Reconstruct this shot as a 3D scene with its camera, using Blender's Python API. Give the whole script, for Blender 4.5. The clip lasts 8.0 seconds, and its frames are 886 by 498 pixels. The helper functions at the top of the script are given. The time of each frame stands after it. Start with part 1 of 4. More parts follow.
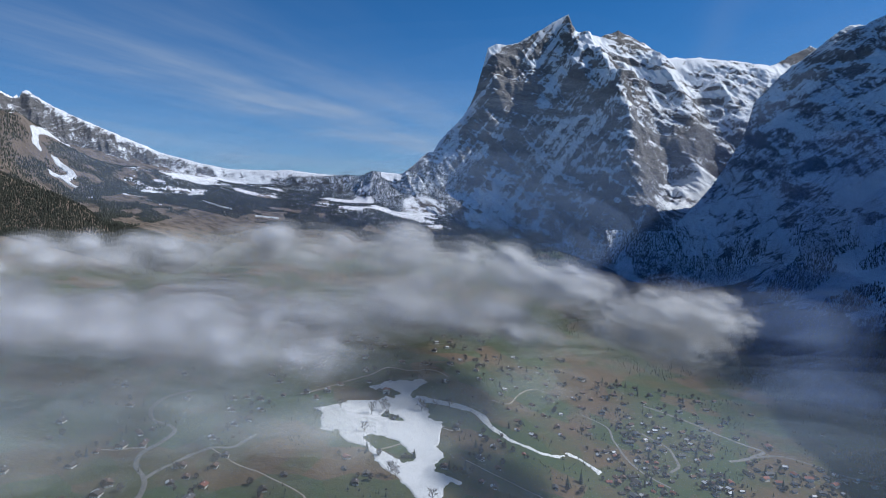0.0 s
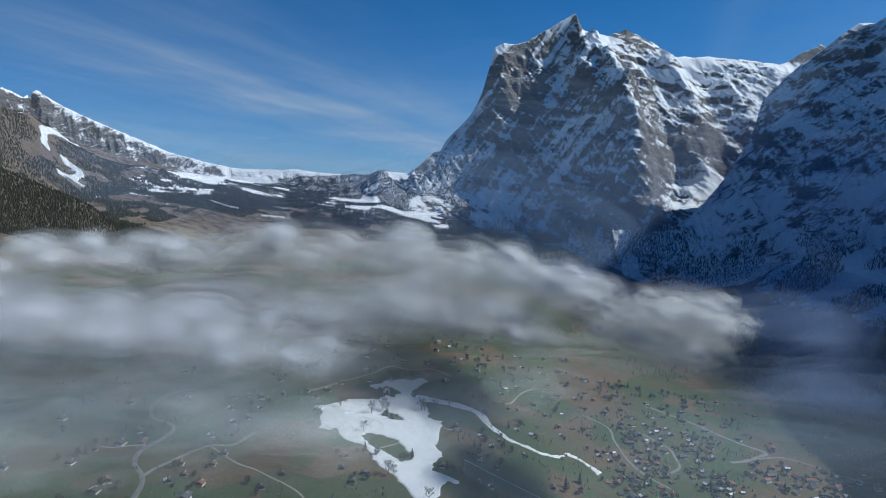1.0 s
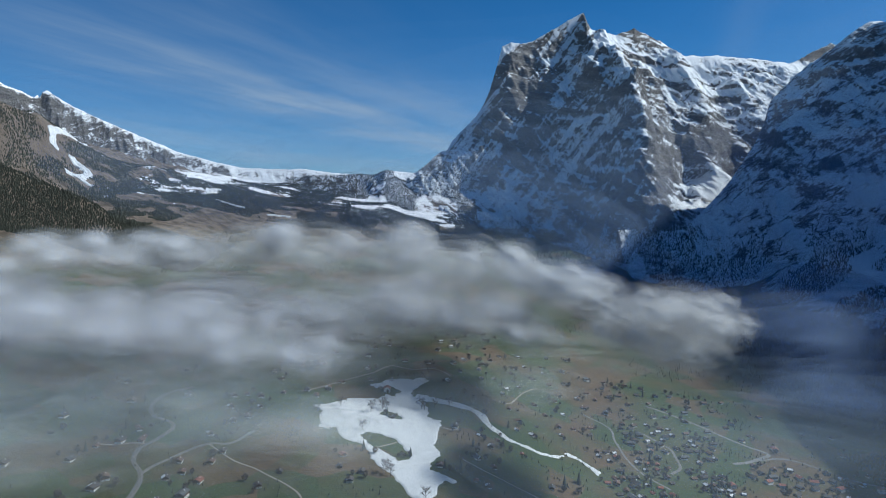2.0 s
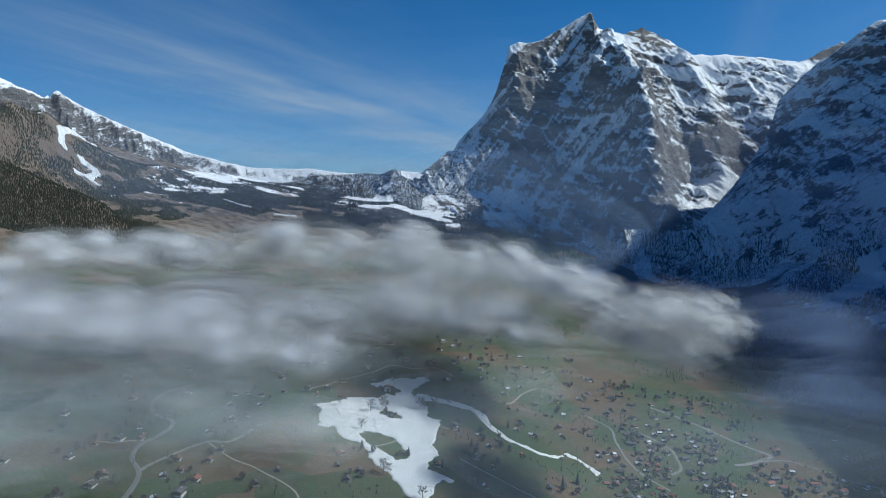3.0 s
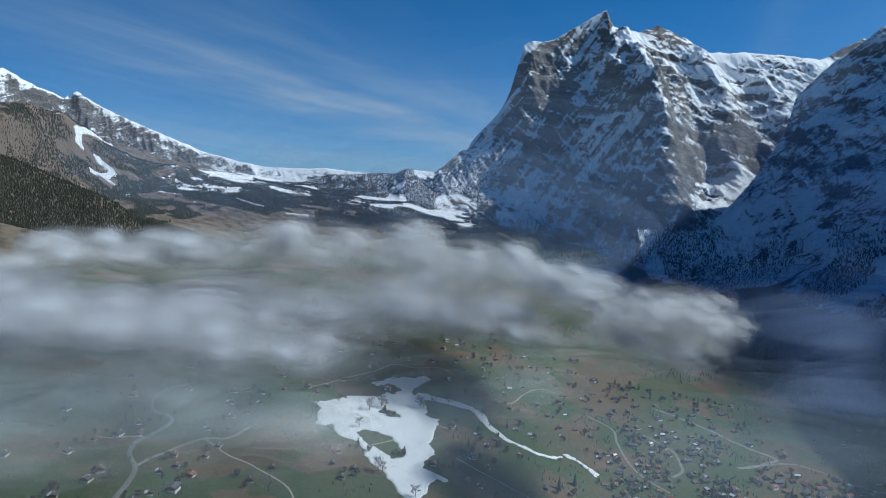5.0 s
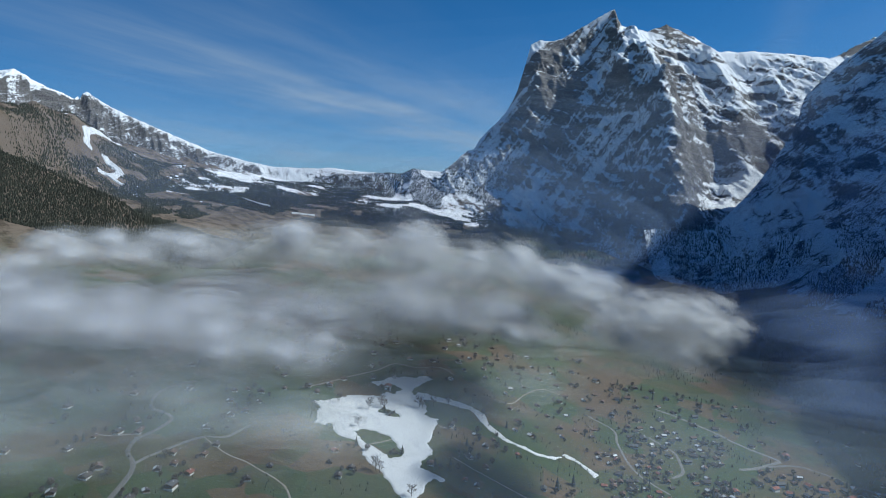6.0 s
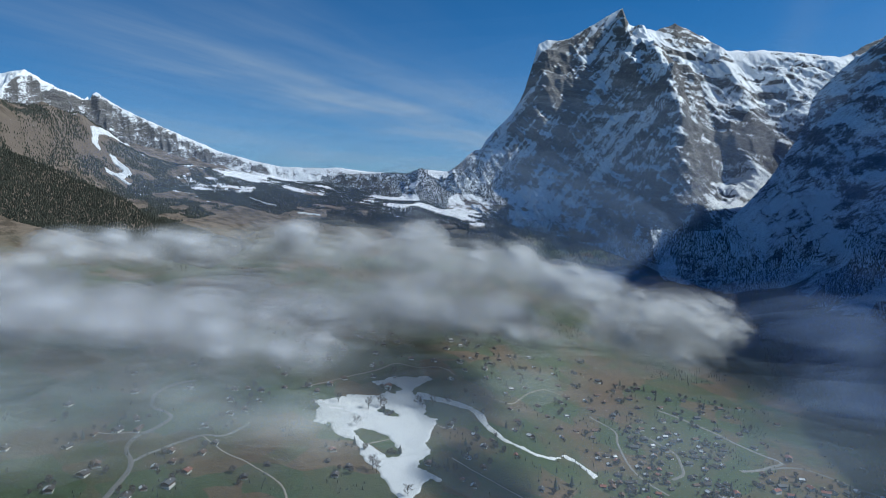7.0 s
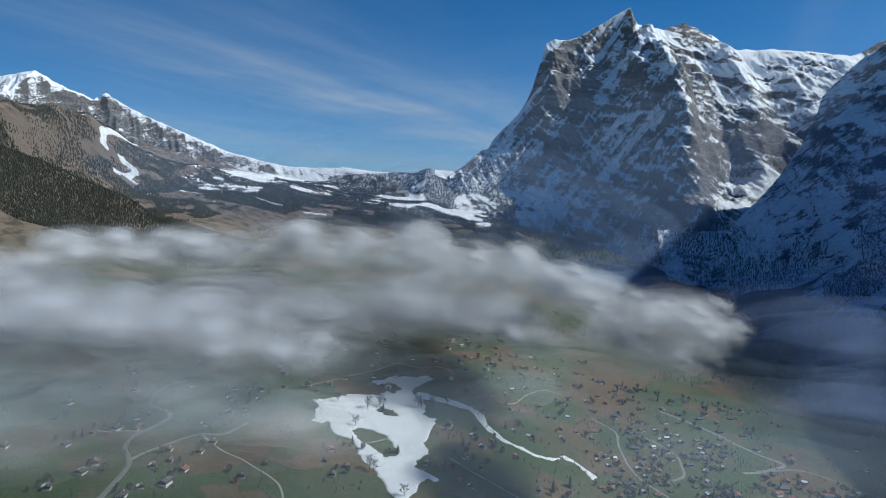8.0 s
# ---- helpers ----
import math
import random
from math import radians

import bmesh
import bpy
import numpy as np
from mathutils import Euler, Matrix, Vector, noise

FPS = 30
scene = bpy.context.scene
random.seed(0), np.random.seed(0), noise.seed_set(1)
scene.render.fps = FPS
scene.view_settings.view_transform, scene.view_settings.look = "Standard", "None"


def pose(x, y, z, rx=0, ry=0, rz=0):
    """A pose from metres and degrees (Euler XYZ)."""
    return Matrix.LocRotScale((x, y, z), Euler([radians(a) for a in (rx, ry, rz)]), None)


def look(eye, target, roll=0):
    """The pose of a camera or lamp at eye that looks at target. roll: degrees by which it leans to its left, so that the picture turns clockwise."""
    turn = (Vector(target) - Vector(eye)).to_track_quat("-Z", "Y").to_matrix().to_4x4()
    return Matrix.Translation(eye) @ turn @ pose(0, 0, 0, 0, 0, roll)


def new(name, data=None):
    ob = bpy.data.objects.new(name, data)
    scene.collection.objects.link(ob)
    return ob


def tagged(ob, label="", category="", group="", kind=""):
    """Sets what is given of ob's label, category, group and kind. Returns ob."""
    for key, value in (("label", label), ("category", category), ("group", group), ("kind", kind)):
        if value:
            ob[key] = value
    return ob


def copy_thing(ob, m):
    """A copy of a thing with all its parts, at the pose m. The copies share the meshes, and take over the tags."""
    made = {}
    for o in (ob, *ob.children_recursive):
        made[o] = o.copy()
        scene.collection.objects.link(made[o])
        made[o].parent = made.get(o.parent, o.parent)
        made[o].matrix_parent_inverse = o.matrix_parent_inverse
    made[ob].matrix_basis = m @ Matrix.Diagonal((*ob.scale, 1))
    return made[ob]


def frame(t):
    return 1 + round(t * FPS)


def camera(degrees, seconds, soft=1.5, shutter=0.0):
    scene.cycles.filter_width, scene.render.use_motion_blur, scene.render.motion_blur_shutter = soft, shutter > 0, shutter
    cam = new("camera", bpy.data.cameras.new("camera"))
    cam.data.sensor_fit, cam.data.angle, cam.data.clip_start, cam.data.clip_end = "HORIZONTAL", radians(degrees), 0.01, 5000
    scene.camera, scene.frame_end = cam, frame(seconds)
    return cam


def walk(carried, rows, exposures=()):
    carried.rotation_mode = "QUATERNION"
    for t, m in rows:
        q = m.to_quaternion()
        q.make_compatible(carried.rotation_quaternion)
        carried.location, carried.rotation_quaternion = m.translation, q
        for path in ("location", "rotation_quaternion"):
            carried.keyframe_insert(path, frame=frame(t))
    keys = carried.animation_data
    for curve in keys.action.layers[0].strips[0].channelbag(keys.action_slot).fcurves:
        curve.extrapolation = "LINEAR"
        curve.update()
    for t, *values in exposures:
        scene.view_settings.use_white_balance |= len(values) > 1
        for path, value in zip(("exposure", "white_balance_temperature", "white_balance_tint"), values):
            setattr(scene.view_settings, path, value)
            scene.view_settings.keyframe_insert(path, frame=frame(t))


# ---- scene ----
# ---------------------------------------------------------------- camera
cam = camera(68.0, 8.0, soft=0.65)
ROWS = [
    (0.0, 0.00, 0.00, 390.00, 87.000, -0.000, 0.000),
    (0.5, 6.89, -0.52, 390.11, 86.976, -0.030, 0.401),
    (1.0, 13.83, -0.96, 390.23, 86.952, -0.059, 0.803),
    (1.5, 20.81, -1.32, 390.36, 86.930, -0.088, 1.207),
    (2.0, 27.85, -1.60, 390.50, 86.908, -0.116, 1.612),
    (3.0, 42.05, -1.92, 390.80, 86.867, -0.169, 2.427),
    (4.0, 56.44, -1.93, 391.12, 86.831, -0.219, 3.246),
    (5.0, 71.01, -1.62, 391.48, 86.798, -0.267, 4.072),
    (6.0, 85.78, -1.00, 391.87, 86.768, -0.311, 4.902),
    (7.0, 100.73, -0.06, 392.29, 86.743, -0.353, 5.738),
    (7.5, 108.27, 0.53, 392.51, 86.732, -0.373, 6.158),
    (8.0, 115.87, 1.20, 392.74, 86.722, -0.392, 6.580),
]
LOOKS = [(0.0, 0.04, 5800, 10), (0.5, -0.01, 5750, 5), (1.0, -0.01, 5700, 4), (3.0, -0.01, 5700, 1), (3.5, 0.04, 6100, 3), (4.0, 0.04, 5750, 6), (4.5, -0.04, 5550, 1), (6.0, -0.01, 5700, 2), (7.0, -0.01, 5700, 2), (8.0, 0.01, 5850, 3)]
walk(cam, [(t, pose(x, y, z, rx, ry, rz)) for t, x, y, z, rx, ry, rz in ROWS], LOOKS)
scene.cycles.transparent_max_bounces = 256

# ---------------------------------------------------------------- world, sun
SUN_AZ, SUN_EL = 83.0, 41.5   # degrees clockwise from +y, and above the horizon
world = bpy.data.worlds.new("sky")
scene.world = world
world.use_nodes = True
wn, wl = world.node_tree.nodes, world.node_tree.links
sky = wn.new("ShaderNodeTexSky")
sky.sky_type = "NISHITA"
sky.sun_disc = False
sky.sun_elevation, sky.sun_rotation = radians(SUN_EL), radians(SUN_AZ)
sky.altitude, sky.air_density, sky.dust_density, sky.ozone_density = 2200, 1.0, 0.15, 4.0
background = wn["Background"]
background.inputs["Strength"].default_value = 0.083
deep = wn.new("ShaderNodeHueSaturation")
deep.inputs["Saturation"].default_value = 1.28
wl.new(sky.outputs["Color"], deep.inputs["Color"])
# thin cirrus on a high level sheet: streaks that run together towards the far right of the peak
def sky_math(op, a, b=None):
    node = wn.new("ShaderNodeMath")
    node.operation = op
    for slot, v in enumerate((a, b)):
        if v is None:
            continue
        if isinstance(v, (int, float)):
            node.inputs[slot].default_value = v
        else:
            wl.new(v, node.inputs[slot])
    return node.outputs[0]


def sky_noise(along, across, scale, detail=4.0):
    both, tex = wn.new("ShaderNodeCombineXYZ"), wn.new("ShaderNodeTexNoise")
    wl.new(along, both.inputs[0])
    wl.new(across, both.inputs[1])
    wl.new(both.outputs[0], tex.inputs["Vector"])
    tex.inputs["Scale"].default_value, tex.inputs["Detail"].default_value, tex.inputs["Roughness"].default_value = scale, detail, 0.55
    return tex.outputs["Fac"]


coords, way = wn.new("ShaderNodeTexCoord"), wn.new("ShaderNodeSeparateXYZ")
wl.new(coords.outputs["Generated"], way.inputs[0])
rise = sky_math("MAXIMUM", way.outputs["Z"], 0.03)
px_, py_ = sky_math("DIVIDE", way.outputs["X"], rise), sky_math("DIVIDE", way.outputs["Y"], rise)
along = sky_math("ADD", sky_math("MULTIPLY", px_, 0.322), sky_math("MULTIPLY", py_, 0.947))
across = sky_math("SUBTRACT", sky_math("MULTIPLY", px_, 0.947), sky_math("MULTIPLY", py_, 0.322))
waver = sky_math("SUBTRACT", sky_noise(sky_math("MULTIPLY", along, 0.35), sky_math("MULTIPLY", across, 0.5), 1.0), 0.5)
bent = sky_math("ADD", across, sky_math("MULTIPLY", sky_math("MULTIPLY", waver, 0.55), sky_math("ABSOLUTE", across)))
lanes_of_cirrus = wn.new("ShaderNodeValToRGB")
stops = ((-12.0, 0.25), (-8.6, 0.10), (-6.7, 0.50), (-5.4, 0.12), (-4.1, 0.10), (-3.15, 0.80), (-2.75, 0.15), (-2.25, 0.42), (-1.8, 0.06), (-0.6, 0.0), (0.12, 0.0), (0.27, 0.22), (0.42, 0.0), (2.0, 0.25))
bar = lanes_of_cirrus.color_ramp.elements
while len(bar) < len(stops):
    bar.new(0.5)
for element, (p, c) in zip(bar, stops):
    element.position, element.color = (p + 12) / 14, (c, c, c, 1)
lanes_of_cirrus.color_ramp.interpolation = "B_SPLINE"
wl.new(sky_math("DIVIDE", sky_math("ADD", bent, 12), 14), lanes_of_cirrus.inputs["Fac"])
fibres = sky_noise(sky_math("MULTIPLY", along, 0.45), sky_math("MULTIPLY", across, 2.2), 1.6, 5.0)
drift = sky_noise(sky_math("MULTIPLY", along, 0.5), sky_math("MULTIPLY", across, 0.35), 1.0, 3.0)
veil = sky_math("MULTIPLY", lanes_of_cirrus.outputs["Color"], sky_math("MULTIPLY", sky_math("MULTIPLY", fibres, 2.0), sky_math("MULTIPLY", drift, 1.5)))
veil = sky_math("MULTIPLY", veil, sky_math("MINIMUM", sky_math("MAXIMUM", sky_math("MULTIPLY", sky_math("SUBTRACT", along, 0.8), 0.24), 0.15), 1.0))
veil = sky_math("MINIMUM", sky_math("MULTIPLY", veil, 1.1), 0.6)
clouded = wn.new("ShaderNodeMix")
clouded.data_type = "RGBA"
clouded.inputs["B"].default_value = (4.6, 5.2, 6.0, 1)
wl.new(veil, clouded.inputs["Factor"])
wl.new(deep.outputs["Color"], clouded.inputs["A"])
wl.new(clouded.outputs["Result"], background.inputs["Color"])

sun = new("sun", bpy.data.lights.new("sun", "SUN"))
sun.data.energy, sun.data.angle, sun.data.color = 4.9, radians(0.53), (1.0, 0.95, 0.87)
az, el = radians(SUN_AZ), radians(SUN_EL)
sun.matrix_world = look((0, 0, 3000), (-3000 * math.sin(az) * math.cos(el), -3000 * math.cos(az) * math.cos(el), 3000 - 3000 * math.sin(el)))

# ---------------------------------------------------------------- shape of the land
def hash01(ix, iy, seed):
    h = (ix.astype(np.int64) * 374761393 + iy.astype(np.int64) * 668265263 + seed * 1442695041) & 0xFFFFFFFF
    h = ((h ^ (h >> 13)) * 1274126177) & 0xFFFFFFFF
    h = h ^ (h >> 16)
    return (h & 0xFFFFFF) / float(0xFFFFFF)


def value_noise(x, y, seed=0):
    """Smooth noise in -1..1 on a unit lattice."""
    x, y = np.asarray(x, float), np.asarray(y, float)
    ix, iy = np.floor(x), np.floor(y)
    fx, fy = x - ix, y - iy
    fx, fy = fx * fx * fx * (fx * (fx * 6 - 15) + 10), fy * fy * fy * (fy * (fy * 6 - 15) + 10)
    a, b = hash01(ix, iy, seed), hash01(ix + 1, iy, seed)
    c, d = hash01(ix, iy + 1, seed), hash01(ix + 1, iy + 1, seed)
    return 2 * ((a * (1 - fx) + b * fx) * (1 - fy) + (c * (1 - fx) + d * fx) * fy) - 1


def fbm(x, y, octaves=5, seed=0, gain=0.5):
    total, amp, norm = 0.0, 1.0, 0.0
    for k in range(octaves):
        total = total + amp * value_noise(x * 2 ** k + 17.3 * k, y * 2 ** k - 9.1 * k, seed + k)
        norm += amp
        amp *= gain
    return total / norm


def ridged(x, y, octaves=5, seed=0, gain=0.55):
    """0..1 with sharp crests."""
    total, amp, norm = 0.0, 1.0, 0.0
    for k in range(octaves):
        total = total + amp * (1 - np.abs(value_noise(x * 2 ** k + 31.7 * k, y * 2 ** k + 5.3 * k, seed + k)))
        norm += amp
        amp *= gain
    return total / norm


def smooth(a, b, v):
    s = np.clip((v - a) / (b - a), 0, 1)
    return s * s * (3 - 2 * s)


def crest(x, y, line, front, back):
    """Height of a ridge whose line is (x, y, z) points with rising x; it falls by front and back metres a metre."""
    px, py, pz = np.array(line, float).T
    cy, cz = np.interp(x, px, py), np.interp(x, px, pz)
    d = y - cy
    return cz - np.where(d < 0, -d * front, d * back)


VALLEY = [(-2600, 640), (-1750, 600), (-1520, 600), (-1430, 560), (-1319, 400), (-1140, 305), (-950, 262), (-720, 205), (-540, 174), (-325, 148), (-224, 118),
          (-50, 92), (45, 82), (90, 66), (229, 14), (290, 4), (525, -38), (680, -62), (800, -30), (960, 60), (1200, 190), (1800, 400), (2600, 600)]
ALP = [(-3200, 2700, 1120), (-2600, 2900, 1010), (-2383, 2950, 1035), (-2238, 3000, 1068), (-2160, 3100, 1010), (-2117, 3260, 975), (-2107, 3349, 1021),
       (-1988, 3360, 949), (-1850, 3380, 879), (-1680, 3400, 807), (-1478, 3420, 720), (-1278, 3450, 663), (-1133, 3470, 632), (-960, 3480, 626),
       (-832, 3488, 630), (-672, 3450, 607), (-425, 3400, 588), (-360, 3380, 612), (-250, 3380, 602), (-150, 3390, 600), (200, 3420, 560), (900, 3500, 400)]


def alp_z(x, y):
    """The ridge above the high pastures, rocky where it is highest, falling to the snowy pass."""
    line_y = np.interp(x, *np.array(ALP, float).T[:2])
    rock = smooth(-1050, -1600, x)
    near = smooth(0, 90, np.abs(y - line_y) + 22)
    z = crest(x, y, ALP, 0.64, 0.7)
    z = z + near * (24 + 70 * rock) * (ridged((x + 0.6 * y) / 150, y / 420, 5, 40) - 0.75)
    z = z + near * (4 + 24 * rock) * (ridged((x + 0.7 * y) / 44, y / 120, 4, 44) - 0.72)
    return z


SPUR = [(-1700, 1600, 690), (-1288, 1650, 563), (-1189, 1655, 525), (-1097, 1675, 485), (-1000, 1690, 440), (-925, 1700, 408), (-880, 1700, 370), (-800, 1700, 290), (-600, 1700, 120)]


def ground_z(x, y):
    """Height of the valley floor and the hillsides."""
    x, y = np.asarray(x, float), np.asarray(y, float)
    kx, kz = np.array(VALLEY, float).T
    u = x - 0.16 * np.clip(y - 1300, 0, 1600) * smooth(100, 600, x)
    across = (np.interp(u - 22, kx, kz) + np.interp(u, kx, kz) + np.interp(u + 22, kx, kz)) / 3
    along = 0.125 * (y - 950) + 0.01 * np.clip(y - 1200, 0, 2000)
    along = np.where(y > 3300, 0.125 * 2350 + 20 - 0.25 * (y - 3300), along)
    along = np.where(y < 500, 0.125 * (500 - 950) - 0.05 * (500 - y), along)
    z = across + along
    roof = np.interp(x, [-2800, -2400, -2100, -1800, -1500, -1280, -1000, -600], [930, 880, 800, 720, 640, 585, 540, 480])
    over = smooth(2150, 2600, y) * smooth(-700, -1000, x)
    z = z - over * np.clip(z - roof, 0, None)
    far = smooth(1300, 1900, y)
    z = z + far * (16 * fbm(x / 260, y / 260, 5, 3) + smooth(-900, -1300, x) * 46 * (ridged((x + 0.9 * y) / 170, (y - x) / 600, 5, 9) - 0.68))
    z = z + (1 - far) * 2.5 * fbm(x / 120, y / 120, 3, 21)
    alp = alp_z(x, y) - 7 * smooth(-860, -960, x)
    spur = crest(x, y, SPUR, 0.62, 0.75) + 10 * fbm(x / 90, y / 90, 4, 33)
    z = np.maximum(z, spur)
    k = 25.0
    h = np.clip(0.5 + 0.5 * (alp - z) / k, 0, 1)
    return z * (1 - h) + alp * h + k * h * (1 - h)


PEAK = [(-700, 3300, 420), (-420, 3340, 560), (-300, 3370, 575), (-189, 3380, 612), (-110, 3430, 690), (-76, 3450, 716), (-50, 3460, 722), (-18, 3500, 785), (30, 3540, 840), (102, 3580, 915), (150, 3620, 990),
        (179, 3640, 1061), (226, 3700, 1226), (253, 3748, 1331), (300, 3752, 1352), (370, 3760, 1348), (420, 3770, 1362), (546, 3790, 1433), (675, 3815, 1514), (717, 3817, 1536),
        (753, 3820, 1445), (838, 3830, 1425), (904, 3840, 1411), (1018, 3880, 1462), (1181, 3920, 1398), (1321, 3950, 1325)]
PEAK_END = [(1526, 3980, 1328), (1729, 4000, 1318), (1960, 4000, 1286), (2040, 4060, 1318), (2160, 4120, 1382), (2280, 4140, 1436), (2330, 4140, 1418), (2420, 4140, 1380), (2600, 4140, 1330)]


def peak_z(x, y):
    """The great limestone peak: a crest line, and a face whose steepness changes along it."""
    px, py, pz = np.array(PEAK + PEAK_END, float).T
    cy, cz = np.interp(x, px, py), np.interp(x, px, pz)
    cz = cz + 9 * (ridged(x / 75, 0 * x, 3, 71) - 0.72)
    wob = 90 * fbm(x / 260, y / 260, 4, 77)
    foot_y = np.interp(x, [-700, -300, 0, 288, 560, 760, 900, 1080, 1290, 1700, 2600], [3050, 3010, 2960, 2860, 2650, 2480, 2640, 2800, 2900, 2950, 2950])
    foot_z = np.interp(x, [-700, -300, 0, 288, 560, 760, 900, 1080, 1290, 1700, 2600], [380, 390, 320, 255, 240, 260, 290, 385, 470, 560, 620])
    s = (y - foot_y) / (cy - foot_y)
    s = s - np.clip(0.40 * (x - 780), 0, 135) / (cy - foot_y) * 6.75 * np.clip(s, 0, 1) * np.clip(1 - s, 0, 1) ** 2
    v = x + wob
    left = np.interp(s, [0, 0.12, 0.3, 0.42, 0.56, 0.70, 0.80, 0.88, 1], [0, 0.07, 0.16, 0.22, 0.38, 0.70, 0.80, 0.84, 1])
    middle = np.interp(s, [0, 0.1, 0.2, 0.38, 0.5, 0.7, 0.85, 1], [0, 0.15, 0.30, 0.58, 0.66, 0.80, 0.86, 1])
    right = np.interp(s, [0, 0.05, 0.14, 0.2, 0.28, 0.36, 0.52, 0.66, 0.8, 1], [0, 0.08, 0.14, 0.20, 0.40, 0.47, 0.60, 0.74, 0.81, 1])
    w_mid = np.exp(-((v - 840) / 130) ** 2)
    w_right = smooth(860, 960, v) * (1 - w_mid)
    body = left * (1 - w_mid - w_right) + middle * w_mid + right * w_right
    z = foot_z + (cz - foot_z) * body
    z = np.where(s < 0, foot_z + 0.8 * (y - foot_y), z)
    z = np.where(s > 1, cz - 0.9 * (y - cy), z)
    inner = smooth(0.02, 0.2, s) * (1 - smooth(0.86, 1.0, s))
    for top, bottom, amount, width in ((330, 240, 45, 55), (600, 470, -100, 105), (790, 880, 95, 70), (1010, 1065, -60, 85), (1230, 1190, 75, 80), (1420, 1330, -50, 90)):
        line = bottom + (top - bottom) * np.clip((z - 350) / 1000, 0, 1)
        z = z + inner * amount * np.exp(-((x + 0.5 * wob - line) / width) ** 2)
    slant = x + 0.45 * z
    gully = ridged(slant / 270, y / 560, 5, 50) - 0.72
    z = z + inner * 150 * gully
    rib = ridged((x + 0.8 * z) / 84, (y + 0.3 * z) / 210, 5, 61) - 0.7
    z = z + (0.2 + 0.8 * inner) * 56 * rib * (1 - smooth(0.96, 1.0, s)) * (1 - 0.4 * smooth(950, 1150, x))
    z = z + (0.35 + 0.65 * inner) * 22 * (ridged((x + 0.5 * z) / 30, y / 44, 4, 65) - 0.7)
    # beds of rock that dip to the north: cliffs and ledges of uneven height
    for step, share, seed in ((84.0, 0.55, 5), (31.0, 0.5, 25)):
        q = (z + 0.20 * x + 0.9 * step * fbm(x / 170, y / 170, 4, seed)) / step
        fr = q - np.floor(q)
        strength = np.clip(share * (0.7 + 1.5 * fbm(x / 200, z / 110, 3, seed + 10)), 0, 0.75) * 0.6
        z = z + inner * step * strength * (smooth(0.1, 0.65, fr) - fr)
    return z


# the heights past x 1860 are unseen, added to keep the flank in shadow
FLANK = [(900, 2590, 330), (938, 2600, 370), (1017, 2610, 452), (1077, 2620, 518), (1136, 2635, 600), (1184, 2650, 668), (1232, 2668, 758), (1274, 2720, 845),
         (1349, 2721, 928), (1407, 2709, 985), (1500, 2690, 1056), (1560, 2680, 1108), (1640, 2690, 1158), (1705, 2700, 1157), (1790, 2700, 1198), (1860, 2700, 1260), (2100, 2660, 1620), (2400, 2620, 1980), (3000, 2600, 2150)]


def flank_z(x, y):
    """The steep shaded mountainside across the valley."""
    px, py, pz = np.array(FLANK, float).T
    cy, cz = np.interp(x, px, py), np.interp(x, px, pz)
    cz = cz + 14 * (ridged(x / 50, 0 * x, 4, 73) - 0.72)
    d = cy - y
    z = cz - np.where(d > 0, d * np.interp(d, [0, 300, 700, 1500], [0.62, 0.66, 0.72, 0.62]), -d * np.interp(x, [1250, 1450], [1.6, 1.35]))
    # the lower mountainside that runs on down the valley
    lower = 60 + 1.05 * (x - 940 - 0.12 * (y - 1000))
    lower = np.where(lower > 1500, 1500 + 0.3 * (lower - 1500), lower) - 1.6 * np.clip(y - 2500, 0, None)
    # extra unseen height, added so its shadow reaches the right valley floor
    lower = lower + 0.5 * np.clip(lower - 500, 0, 1200) * smooth(1600, 2000, y)
    lower = lower - 420 * smooth(1850, 2350, y) * smooth(1650, 1300, x)
    inner = smooth(0, 90, np.where(z > lower, d, 200))
    z = np.maximum(z, lower)
    z = z + inner * (110 * (ridged((x - 0.55 * y) / 330, (y + 0.4 * x) / 520, 5, 90) - 0.72) + 34 * (ridged((x + 0.5 * z) / 70, y / 130, 4, 95) - 0.7))
    step = 70.0
    q = (z - 0.34 * x - 0.34 * y + 45 * fbm(x / 160, y / 160, 4, 8)) / step
    fr = q - np.floor(q)
    strength = np.clip(0.4 + 0.7 * fbm(x / 200, y / 200, 3, 16), 0, 0.75)
    return z + inner * step * strength * (smooth(0.15, 0.75, fr) - fr)


# x, z, reach x, reach z, more or less snow
SNOWY = [(300, 1330, 70, 40, 0.9), (545, 1375, 130, 60, 0.5), (710, 1500, 30, 50, -1.1), (345, 1090, 150, 170, -1.25), (445, 960, 50, 110, -0.9), (520, 1235, 60, 25, 1.2),
         (700, 1330, 30, 70, -0.9), (790, 1330, 50, 110, 0.55), (660, 790, 190, 130, 0.85), (560, 660, 150, 60, 0.3), (-80, 500, 130, 90, 0.9), (260, 420, 230, 70, 0.55),
         (600, 360, 170, 75, -1.0), (770, 420, 90, 110, -1.1), (790, 680, 110, 150, -1.15), (1000, 930, 140, 70, -0.6), (1250, 1130, 280, 100, 0.95), (1600, 1200, 400, 120, 0.85),
         (1000, 1370, 140, 60, 0.1), (1200, 740, 160, 90, -0.9), (1160, 510, 90, 70, 1.1), (900, 500, 130, 60, 0.1), (110, 760, 120, 90, -0.25), (940, 1090, 70, 60, -0.3), (2220, 1390, 170, 90, -1.2)]


